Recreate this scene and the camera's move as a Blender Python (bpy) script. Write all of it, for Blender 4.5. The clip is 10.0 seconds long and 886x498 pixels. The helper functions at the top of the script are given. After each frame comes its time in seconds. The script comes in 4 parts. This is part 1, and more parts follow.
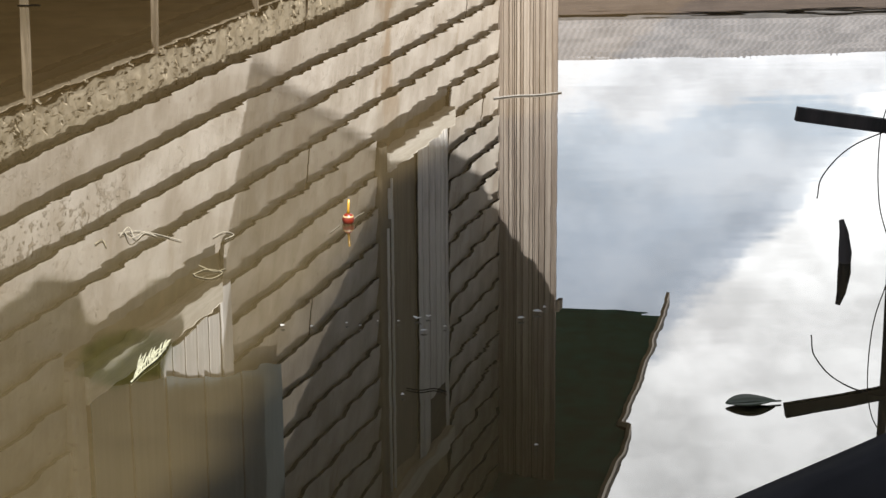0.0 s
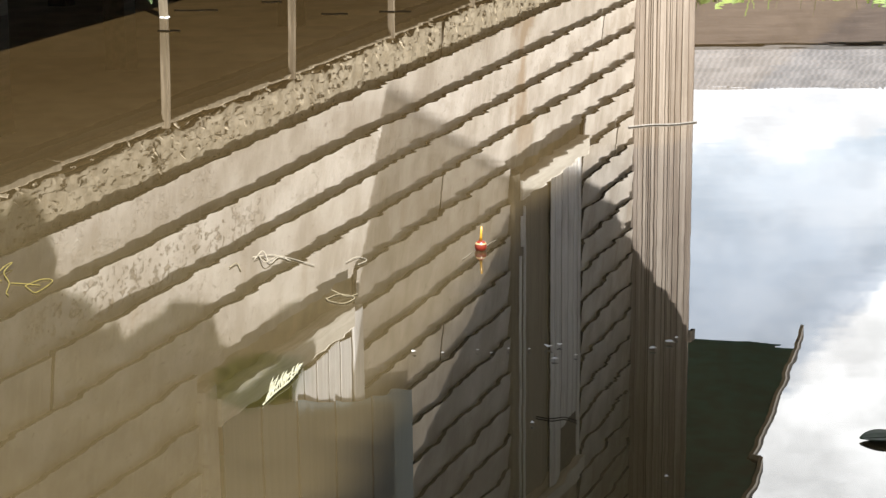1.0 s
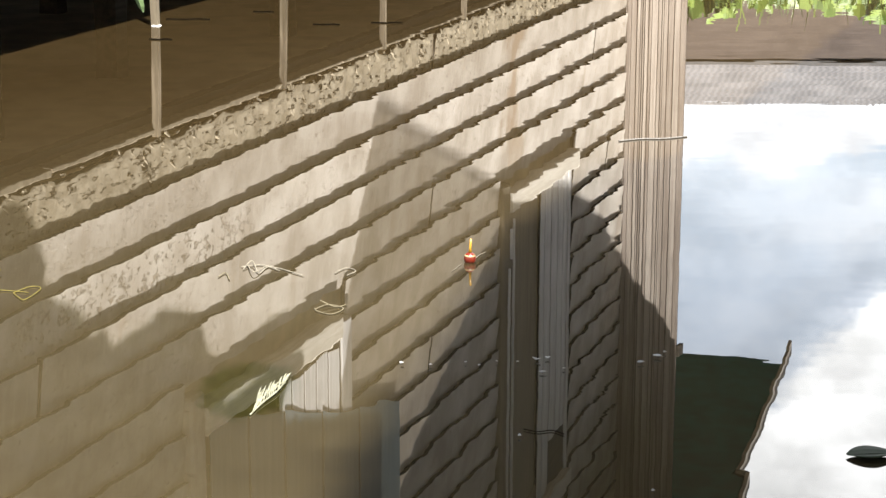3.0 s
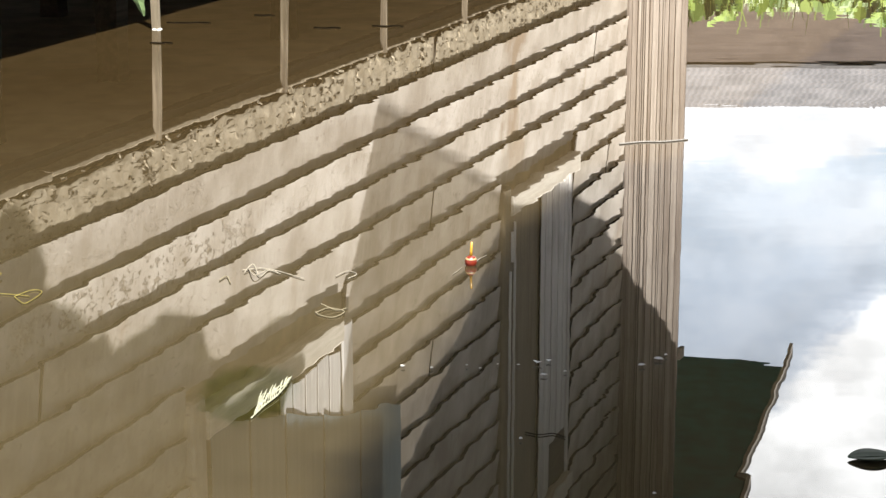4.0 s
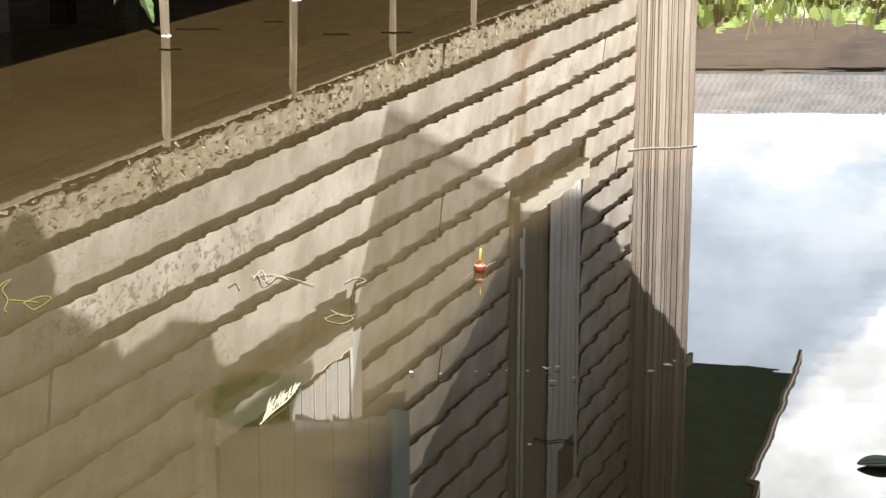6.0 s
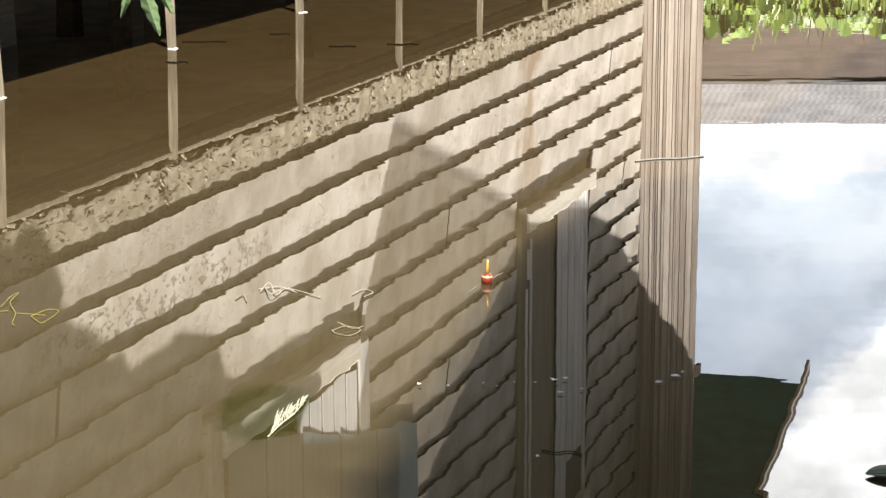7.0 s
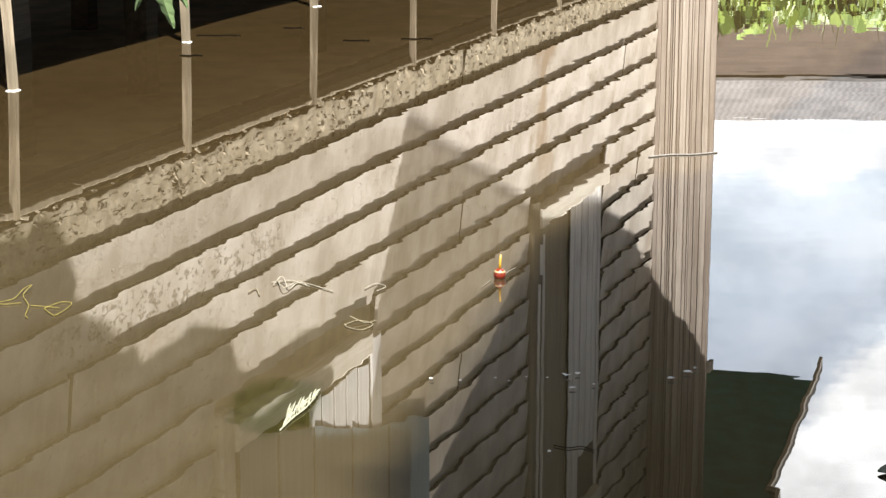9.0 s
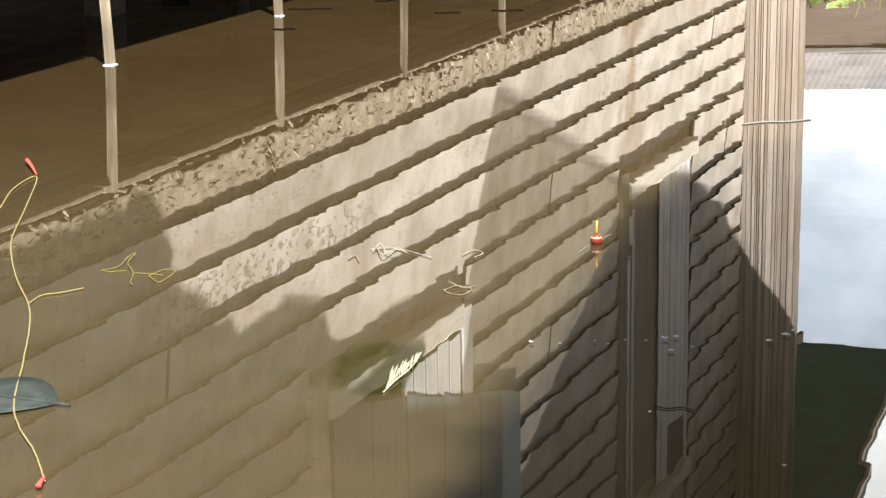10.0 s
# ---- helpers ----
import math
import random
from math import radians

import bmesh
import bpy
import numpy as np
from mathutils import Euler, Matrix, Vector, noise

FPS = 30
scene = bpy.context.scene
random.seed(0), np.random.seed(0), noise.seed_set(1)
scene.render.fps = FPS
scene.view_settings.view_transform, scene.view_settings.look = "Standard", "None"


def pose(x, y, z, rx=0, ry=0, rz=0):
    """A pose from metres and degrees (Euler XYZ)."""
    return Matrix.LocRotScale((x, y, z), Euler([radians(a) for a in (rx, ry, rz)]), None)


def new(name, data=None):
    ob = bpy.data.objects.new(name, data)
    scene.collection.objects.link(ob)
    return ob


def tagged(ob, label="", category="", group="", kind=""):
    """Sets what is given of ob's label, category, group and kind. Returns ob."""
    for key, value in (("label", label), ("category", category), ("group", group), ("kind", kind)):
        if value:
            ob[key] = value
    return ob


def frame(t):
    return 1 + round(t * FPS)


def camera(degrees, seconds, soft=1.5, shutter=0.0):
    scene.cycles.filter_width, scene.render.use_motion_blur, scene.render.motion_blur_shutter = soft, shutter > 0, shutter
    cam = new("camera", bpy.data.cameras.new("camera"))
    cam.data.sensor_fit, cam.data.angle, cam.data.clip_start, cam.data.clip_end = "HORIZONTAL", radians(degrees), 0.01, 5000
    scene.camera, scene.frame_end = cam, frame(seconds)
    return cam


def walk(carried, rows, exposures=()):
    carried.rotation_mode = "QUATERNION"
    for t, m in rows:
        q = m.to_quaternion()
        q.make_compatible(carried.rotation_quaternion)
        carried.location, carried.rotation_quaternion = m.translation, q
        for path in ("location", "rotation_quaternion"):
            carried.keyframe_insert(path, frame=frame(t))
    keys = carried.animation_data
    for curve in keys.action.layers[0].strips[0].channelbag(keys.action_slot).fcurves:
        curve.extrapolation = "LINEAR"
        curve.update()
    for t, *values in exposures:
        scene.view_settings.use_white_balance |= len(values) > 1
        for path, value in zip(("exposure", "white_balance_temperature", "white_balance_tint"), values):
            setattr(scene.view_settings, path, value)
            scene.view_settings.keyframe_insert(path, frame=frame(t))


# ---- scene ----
cam = camera(24.58, 10.0, soft=1.45)
EYE = Vector((0.0, 0.0, 1.05))
DRIFT = {9.8: Vector((-0.016, -0.031, -0.002)), 10.0: Vector((-0.024, -0.047, -0.008))}
# seconds, pitch below the horizon, yaw to the right, roll, in degrees
PATH = [
    (0.0, 15.182, 4.395, 0.417),
    (0.5, 14.682, 1.830, 0.652),
    (1.0, 14.376, 0.550, 0.540),
    (1.5, 14.154, -0.083, -0.051),
    (2.0, 13.917, 0.084, -0.129),
    (2.5, 13.854, 0.697, -0.224),
    (2.7, 13.928, 0.784, -0.252),
    (3.8, 14.129, 1.107, 0.067),
    (4.0, 13.957, 0.837, -0.104),
    (4.5, 13.604, 0.363, -0.023),
    (5.0, 13.794, 0.270, 0.299),
    (5.5, 13.826, 0.341, 0.412),
    (5.7, 13.804, 0.611, -0.024),
    (6.8, 13.588, 0.431, 0.062),
    (7.0, 13.452, 0.374, 0.240),
    (7.5, 13.471, 0.324, 0.077),
    (8.0, 13.545, 0.046, -0.127),
    (8.5, 13.826, 0.276, -0.053),
    (9.0, 13.601, 0.000, 0.000),
    (9.5, 13.213, -0.651, 0.617),
    (9.8, 13.752, -1.389, 0.879),
    (10.0, 14.263, -2.483, 0.921),
]


def aim(t, p, yaw, roll):
    return Matrix.Translation(EYE + DRIFT.get(t, Vector())) @ pose(0, 0, 0, 0, 0, -yaw) @ pose(0, 0, 0, 90 - p, 0, 0) @ pose(0, 0, 0, 0, 0, -roll)


walk(cam, [(t, aim(t, p, y, r)) for t, p, y, r in PATH], [(0.0, 2.22), (0.5, 2.52), (1.5, 2.60), (5.0, 2.62), (9.0, 2.62), (9.5, 2.62), (10.0, 2.69)])

# ---- light ----
# wall frame: x along the house wall, -y out of it, z up
U = Vector((0.34444, 0.93881, 0))
N = Vector((0.93881, -0.34444, 0))
WO = Vector((-1.4036, 6.6686, 0))
WALL = Matrix(((U.x, -N.x, 0, WO.x), (U.y, -N.y, 0, WO.y), (0, 0, 1, 0), (0, 0, 0, 1)))
SUNDIR = (-1.22 * U + 1.0 * N + Vector((0, 0, 2.6))).normalized()

sun = new("sun", bpy.data.lights.new("sun", "SUN"))
sun.data.energy, sun.data.angle, sun.data.color = 4.3, radians(0.5), (1.0, 0.96, 0.895)
sun.matrix_world = SUNDIR.to_track_quat("Z", "Y").to_matrix().to_4x4()


class Nodes:
    """Short writing of node trees."""

    def __init__(self, tree):
        self.t = tree
        tree.nodes.clear()

    def n(self, kind, sets=None, ins=None):
        node = self.t.nodes.new("ShaderNode" + kind)
        s = sets or {}
        if "operation" in s:
            node.operation = s["operation"]
        if "use_clamp" in s:
            node.use_clamp = s["use_clamp"]
        if "interpolation_type" in s:
            node.interpolation_type = s["interpolation_type"]
        if "data_type" in s:
            node.data_type, node.blend_type = s["data_type"], s["blend_type"]
        for k, v in (ins or {}).items():
            self.put(node, k, v)
        return node

    def put(self, node, k, v):
        s = node.inputs[k]
        if isinstance(v, bpy.types.NodeSocket):
            self.t.links.new(v, s)
        elif isinstance(v, bpy.types.Node):
            self.t.links.new(v.outputs[0], s)
        else:
            s.default_value = v

    def math(self, op, a, b=0.0, c=0.0, clamp=False):
        return self.n("Math", {"operation": op, "use_clamp": clamp}, {0: a, 1: b, 2: c}).outputs[0]

    def ramp(self, fac, lo, hi, a=0.0, b=1.0):
        return self.n("MapRange", {"interpolation_type": "SMOOTHSTEP"}, {0: fac, 1: lo, 2: hi, 3: a, 4: b}).outputs[0]

    def noise(self, vec, scale, detail=3.0, rough=0.55, stretch=None):
        if stretch:
            vec = self.n("Mapping", {}, {"Vector": vec, "Scale": stretch}).outputs[0]
        return self.n("TexNoise", {}, {"Vector": vec, "Scale": scale, "Detail": detail, "Roughness": rough}).outputs[0]

    def mix(self, fac, a, b, blend="MIX"):
        m = self.n("Mix", {"data_type": "RGBA", "blend_type": blend})
        self.put(m, 0, fac)
        self.put(m, 6, a)
        self.put(m, 7, b)
        return m.outputs[2]


def rgb(r, g, b):
    return (r, g, b, 1.0)


def sky():
    world = bpy.data.worlds.new("sky")
    scene.world = world
    world.use_nodes = True
    k = Nodes(world.node_tree)
    el = math.asin(SUNDIR.z)
    tex = k.n("TexSky")
    tex.sky_type, tex.sun_disc, tex.sun_elevation = "NISHITA", False, el
    tex.sun_rotation, tex.air_density, tex.dust_density = math.atan2(SUNDIR.x, SUNDIR.y), 1.2, 2.0
    d = k.n("TexCoord").outputs["Generated"]
    sep = k.n("SeparateXYZ", {}, {0: d})
    x, y, z = sep.outputs
    az = k.math("ARCTAN2", x, y)
    elv = k.math("ARCSINE", z)
    warp = k.noise(d, 9.0, 6.0, 0.6, (1.0, 1.0, 1.8))
    w = k.math("SUBTRACT", warp, 0.5)
    # a low bank of cloud over the far shore
    low = k.ramp(k.math("ADD", elv, k.math("MULTIPLY", w, -0.10)), 0.192, 0.215, 1.0, 0.0)
    # a heap of cloud rising to the east
    edge = k.math("ADD", k.math("ADD", k.math("SUBTRACT", elv, 0.264), k.math("MULTIPLY", k.math("SUBTRACT", az, 0.218), 1.25)), k.math("MULTIPLY", w, 0.16))
    heap = k.ramp(edge, -0.012, 0.03)
    heap = k.math("MULTIPLY", heap, k.ramp(elv, 0.75, 0.45))
    ahead = k.ramp(k.math("ABSOLUTE", az), 0.45, 0.9, 1.0, 0.0)
    heap = k.math("MULTIPLY", heap, ahead)
    low = k.math("MULTIPLY", low, k.math("ADD", k.math("MULTIPLY", ahead, 0.8), 0.2))
    far = k.ramp(k.noise(d, 3.2, 6.0, 0.6), 0.48, 0.68, 0.0, 0.55)
    far = k.math("MULTIPLY", far, k.ramp(elv, 0.45, 0.7))
    thin = k.ramp(k.noise(d, 6.0, 5.0, 0.6, (1, 1, 2.2)), 0.35, 0.7, 0.50, 0.82)
    thin = k.math("MULTIPLY", thin, k.math("ADD", k.math("MULTIPLY", ahead, 0.75), 0.25))
    cover = k.math("MAXIMUM", k.math("MAXIMUM", low, heap), k.math("MAXIMUM", far, thin))
    shade = k.ramp(k.noise(d, 17.0, 6.0, 0.6, (1.0, 1.0, 1.7)), 0.3, 0.72, 0.66, 1.06)
    white = k.mix(shade, rgb(0, 0, 0), rgb(6.65, 6.75, 6.9))
    bright = k.mix(heap, rgb(1, 1, 1), rgb(1.68, 1.67, 1.63))
    col = k.mix(cover, k.mix(1.0, tex.outputs[0], k.mix(ahead, rgb(0.7, 0.7, 0.7), rgb(1, 1, 1)), "MULTIPLY"), k.mix(1.0, white, bright, "MULTIPLY"))
    bg = k.n("Background", {}, {"Color": col, "Strength": 0.085})
    k.n("OutputWorld", {}, {"Surface": bg})


sky()


# ---- materials ----
def material(name, build):
    m = bpy.data.materials.new(name)
    m.use_nodes = True
    k = Nodes(m.node_tree)
    bsdf = k.n("BsdfPrincipled")
    k.n("OutputMaterial", {}, {"Surface": bsdf.outputs[0]})
    build(k, bsdf, k.n("TexCoord").outputs["Object"])
    return m


def bump(k, bsdf, height, dist, strength=1.0):
    k.put(bsdf, "Normal", k.n("Bump", {}, {"Height": height, "Distance": dist, "Strength": strength}).outputs[0])


def plain(col, rough=0.6, metal=0.0, grain=20.0, vary=0.25, spec=0.5):
    def build(k, b, c):
        g = k.noise(c, grain, 4.0)
        k.put(b, "Base Color", k.mix(k.ramp(g, 0.3, 0.7), rgb(*[v * (1 - vary) for v in col]), rgb(*[min(1, v * (1 + vary)) for v in col])))
        k.put(b, "Roughness", rough)
        k.put(b, "Metallic", metal)
        k.put(b, "Specular IOR Level", spec)
        bump(k, b, g, 0.002, 0.4)
    return build


def wood(light, dark, along, rough=0.8, per_object=0.25, relief=0.0015, tide=False):
    """Weathered wood with grain along the axis 0, 1 or 2 of the object."""
    def build(k, b, c):
        stretch = [38.0, 38.0, 38.0]
        stretch[along] = 1.3
        off = k.n("ObjectInfo").outputs["Random"]
        v = k.n("VectorMath", {"operation": "ADD"}, {0: c, 1: k.n("CombineXYZ", {}, {i: k.math("MULTIPLY", off, 37.0 + 11 * i) for i in range(3)}).outputs[0]}).outputs[0]
        grain = k.noise(v, 1.0, 5.0, 0.65, tuple(stretch))
        blot = k.noise(v, 2.3, 4.0, 0.6)
        col = k.mix(k.ramp(grain, 0.32, 0.68), rgb(*dark), rgb(*light))
        col = k.mix(k.ramp(blot, 0.45, 0.75, 0.0, 0.45), col, rgb(*[0.55 * q for q in dark]))
        col = k.mix(per_object, col, k.mix(off, rgb(*dark), rgb(*light)))
        if tide:
            # wet, slimy foot below the tide mark
            zz = k.n("SeparateXYZ", {}, {0: c}).outputs[2]
            wet = k.ramp(k.math("ADD", zz, k.math("MULTIPLY", k.math("SUBTRACT", blot, 0.5), 0.12)), 0.10, 0.20, 0.65, 0.0)
            col = k.mix(wet, col, rgb(0.085, 0.07, 0.045))
        k.put(b, "Base Color", col)
        k.put(b, "Roughness", rough)
        k.put(b, "Specular IOR Level", 0.25)
        bump(k, b, grain, relief)
    return build


def siding_look(k, b, c, tone=1.0):
    off = k.n("ObjectInfo").outputs["Random"]
    v = k.n("VectorMath", {"operation": "ADD"}, {0: c, 1: k.n("CombineXYZ", {}, {0: k.math("MULTIPLY", off, 31.0), 2: k.math("MULTIPLY", off, 17.0)}).outputs[0]}).outputs[0]
    fine = k.noise(v, 60.0, 4.0, 0.6)
    cloud = k.noise(v, 3.0, 5.0, 0.6)
    col = k.mix(k.ramp(cloud, 0.3, 0.72), rgb(0.335, 0.295, 0.25), rgb(0.575, 0.535, 0.485))
    col = k.mix(k.math("MULTIPLY", k.ramp(fine, 0.55, 0.75), 0.25), col, rgb(0.25, 0.20, 0.15))
    # runs of rust and dirt, drawn out downwards
    run = k.ramp(k.noise(v, 1.0, 4.0, 0.6, (5.0, 5.0, 0.9)), 0.60, 0.78)
    col = k.mix(k.math("MULTIPLY", run, 0.62), col, rgb(0.29, 0.215, 0.145))
    wash = k.ramp(k.noise(v, 1.0, 5.0, 0.65, (30.0, 30.0, 4.0)), 0.45, 0.75, 0.0, 0.30)
    col = k.mix(wash, col, rgb(0.62, 0.585, 0.535))
    scuff = k.ramp(k.noise(v, 1.0, 5.0, 0.7, (16.0, 16.0, 34.0)), 0.62, 0.67)
    col = k.mix(k.math("MULTIPLY", scuff, 0.6), col, rgb(0.22, 0.18, 0.14))
    sx = k.n("SeparateXYZ", {}, {0: c})
    # a long brown run below the far window, flaked paint near the bottom of the near end
    wob = k.math("MULTIPLY", k.math("SUBTRACT", k.noise(c, 4.0, 4.0, 0.6, (1.0, 1.0, 0.5)), 0.5), 0.9)
    dist = k.math("ABSOLUTE", k.math("ADD", k.math("SUBTRACT", sx.outputs[0], 5.75), wob))
    drip = k.math("MULTIPLY", k.ramp(dist, 0.03, 0.20, 0.8, 0.0), k.ramp(sx.outputs[2], 1.75, 1.2))
    col = k.mix(drip, col, rgb(0.27, 0.19, 0.12))
    flake = k.ramp(k.noise(c, 1.0, 6.0, 0.72, (20.0, 20.0, 26.0)), 0.54, 0.60)
    zone = k.math("MULTIPLY", k.ramp(k.math("ABSOLUTE", k.math("SUBTRACT", sx.outputs[2], 0.96)), 0.06, 0.11, 1.0, 0.12), k.ramp(k.math("ABSOLUTE", k.math("SUBTRACT", sx.outputs[0], 1.0)), 0.5, 1.1, 1.0, 0.15))
    chip = k.math("MULTIPLY", flake, zone)
    col = k.mix(k.math("MULTIPLY", chip, 0.65), col, rgb(0.22, 0.17, 0.12))
    col = k.mix(0.16, col, k.mix(off, rgb(0.40, 0.35, 0.29), rgb(0.58, 0.54, 0.48)))
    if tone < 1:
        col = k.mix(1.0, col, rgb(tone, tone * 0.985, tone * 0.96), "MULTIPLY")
    k.put(b, "Base Color", col)
    k.put(b, "Roughness", 0.85)
    k.put(b, "Specular IOR Level", 0.2)
    streak = k.noise(v, 1.0, 4.0, 0.6, (26.0, 26.0, 3.0))
    bump(k, b, k.math("ADD", k.math("ADD", k.math("MULTIPLY", fine, 0.3), k.math("MULTIPLY", chip, -2.2)), k.math("ADD", k.math("MULTIPLY", cloud, 1.2), k.math("MULTIPLY", streak, 0.5))), 0.0035, 1.0)


def rot_look(k, b, c):
    chunk = k.noise(c, 15.0, 7.0, 0.72)
    v = k.n("Mapping", {}, {"Vector": c, "Rotation": (0.0, 0.5, 0.0), "Scale": (16.0, 22.0, 52.0)}).outputs[0]
    hole = k.math("MULTIPLY", k.ramp(k.noise(v, 1.0, 6.0, 0.68), 0.57, 0.64), k.ramp(k.noise(c, 5.0, 3.0), 0.36, 0.52, 0.2, 1.0))
    col = k.mix(k.ramp(chunk, 0.35, 0.65), rgb(0.200, 0.170, 0.122), rgb(0.295, 0.258, 0.196))
    col = k.mix(hole, col, rgb(0.060, 0.046, 0.030))
    k.put(b, "Base Color", col)
    k.put(b, "Roughness", 0.95)
    k.put(b, "Specular IOR Level", 0.1)
    bump(k, b, k.math("ADD", chunk, k.math("MULTIPLY", hole, -1.5)), 0.008, 1.0)


def ripple(k, pos):
    """Long low wavelets, stronger in drifting patches."""
    a = k.noise(pos, 1.0, 1.5, 0.45, (3.2, 8.0, 1.0))
    f = k.noise(pos, 1.0, 2.0, 0.5, (16.0, 46.0, 1.0))
    patch = k.ramp(k.noise(pos, 0.9, 2.0), 0.5, 0.68, 0.15, 1.6)
    return k.math("ADD", a, k.math("MULTIPLY", k.math("MULTIPLY", f, patch), 0.075))


def water_look(k, b, c):
    brown = k.mix(k.ramp(k.noise(c, 0.7, 4.0), 0.3, 0.7), rgb(0.0172, 0.0112, 0.0044), rgb(0.0198, 0.0131, 0.0053))
    # the body colour turns lighter and greyer towards the near bank
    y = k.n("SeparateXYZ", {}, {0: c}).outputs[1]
    near_side = k.ramp(k.math("ADD", y, k.math("MULTIPLY", k.noise(c, 1.1, 4.0), 1.6)), 4.0, 7.0, 1.0, 0.0)
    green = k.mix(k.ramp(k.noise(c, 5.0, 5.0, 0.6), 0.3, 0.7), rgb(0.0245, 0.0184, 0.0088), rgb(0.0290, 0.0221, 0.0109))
    col = k.mix(near_side, brown, green)
    # olive pondweed just under the surface, round the pale tuft
    off = k.n("VectorMath", {"operation": "SUBTRACT"}, {0: c, 1: (-0.275, 3.235, 0.0)}).outputs[0]
    near = k.n("VectorMath", {"operation": "LENGTH"}, {0: k.n("Mapping", {}, {"Vector": off, "Scale": (11.5, 6.2, 1.0)}).outputs[0]}).outputs["Value"]
    ragged = k.math("ADD", near, k.math("MULTIPLY", k.math("SUBTRACT", k.noise(c, 22.0, 4.0, 0.6), 0.5), 0.7))
    olive = k.mix(k.ramp(k.noise(c, 60.0, 4.0, 0.6, (1.0, 0.4, 1.0)), 0.35, 0.7), rgb(0.0085, 0.0080, 0.0016), rgb(0.0165, 0.0150, 0.0036))
    col = k.mix(k.ramp(ragged, 0.75, 1.1, 0.85, 0.0), col, olive)
    k.put(b, "Base Color", col)
    k.put(b, "Roughness", 0.0)
    k.put(b, "IOR", 1.5)
    bump(k, b, ripple(k, c), 0.00017)


M = {
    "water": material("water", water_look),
    "siding": material("siding", siding_look),
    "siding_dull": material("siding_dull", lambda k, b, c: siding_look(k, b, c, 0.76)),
    "rot": material("rotten_board", rot_look),
    "stilt": material("stilt_wood", wood((0.34, 0.285, 0.205), (0.055, 0.042, 0.03), 2, tide=True, relief=0.004)),
    "slat": material("pier_wood", wood((0.49, 0.435, 0.38), (0.185, 0.145, 0.12), 2, per_object=0.5, relief=0.004)),
    "trim": material("trim_wood", wood((0.74, 0.70, 0.62), (0.56, 0.51, 0.43), 0, per_object=0.1)),
    "leaf_plank": material("plank_wood", wood((0.76, 0.745, 0.73), (0.56, 0.545, 0.53), 2, per_object=0.1)),
    "shutter": material("shutter_wood", wood((0.165, 0.215, 0.245), (0.115, 0.155, 0.18), 2, per_object=0.3, relief=0.0008)),
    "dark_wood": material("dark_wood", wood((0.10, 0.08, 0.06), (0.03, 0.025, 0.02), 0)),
    "soffit": material("soffit_paint", plain((0.020, 0.115, 0.120), 0.9, grain=6.0, spec=0.05)),
    "fascia": material("fascia_wood", wood((0.55, 0.50, 0.44), (0.30, 0.26, 0.22), 0)),
    "shingle": material("roof_felt", plain((0.06, 0.055, 0.05), 0.9, grain=30.0)),
    "brown": material("brown_board", wood((0.24, 0.205, 0.15), (0.14, 0.115, 0.08), 2)),
    # near-black colour puts the shade under each lap into the board
    "lap_shade": material("lap_shade_wood", wood((0.045, 0.035, 0.026), (0.018, 0.014, 0.010), 0)),
    "inner": material("inner_wall", plain((0.40, 0.33, 0.22), 0.9, grain=4.0)),
}


# ---- building helpers ----
def obj(name, bm, mat, parent=None, label=""):
    me = bpy.data.meshes.new(name)
    bm.normal_update()
    bm.to_mesh(me)
    bm.free()
    ob = new(name, me)
    for m in (mat if isinstance(mat, (list, tuple)) else [mat]):
        me.materials.append(m)
    if parent:
        ob.parent = parent
    if label:
        ob["label"] = label
    return ob


def part(name, bm, mat, parent, label=""):
    return obj(name, bm, mat, parent, label)


def thing(name, at, label, category, group="", kind=""):
    ob = new(name)
    ob.matrix_world = at
    return tagged(ob, label, category, group, kind)


def smooth(ob):
    for p in ob.data.polygons:
        p.use_smooth = True
    return ob


def box_into(bm, x0, x1, y0, y1, z0, z1, bevel=0.0):
    vs = bmesh.ops.create_cube(bm, size=1.0)["verts"]
    for v in vs:
        v.co = Vector(((x0 + x1) / 2 + v.co.x * (x1 - x0), (y0 + y1) / 2 + v.co.y * (y1 - y0), (z0 + z1) / 2 + v.co.z * (z1 - z0)))
    if bevel:
        es = list({e for v in vs for e in v.link_edges})
        bmesh.ops.bevel(bm, geom=es, offset=bevel, segments=1, affect="EDGES")
    return vs


def box(x0, x1, y0, y1, z0, z1, bevel=0.0):
    bm = bmesh.new()
    box_into(bm, x0, x1, y0, y1, z0, z1, bevel)
    return bm


def tube(points, radii, sides=8, caps=True):
    """A tapered tube through the points."""
    bm = bmesh.new()
    pts = [Vector(p) for p in points]
    rings = []
    up = Vector((0.3, 0.2, 1)).normalized()
    for i, p in enumerate(pts):
        d = (pts[min(i + 1, len(pts) - 1)] - pts[max(i - 1, 0)]).normalized()
        a = d.cross(up)
        if a.length < 1e-3:
            a = d.cross(Vector((1, 0, 0)))
        a.normalize()
        b = d.cross(a)
        r = radii[i] if isinstance(radii, (list, tuple)) else radii
        rings.append([bm.verts.new(p + r * (math.cos(q) * a + math.sin(q) * b)) for q in [2 * math.pi * j / sides for j in range(sides)]])
    for r0, r1 in zip(rings, rings[1:]):
        for j in range(sides):
            bm.faces.new((r0[j], r0[(j + 1) % sides], r1[(j + 1) % sides], r1[j]))
    if caps:
        bm.faces.new(rings[0][::-1])
        bm.faces.new(rings[-1])
    bmesh.ops.recalc_face_normals(bm, faces=bm.faces)
    return bm


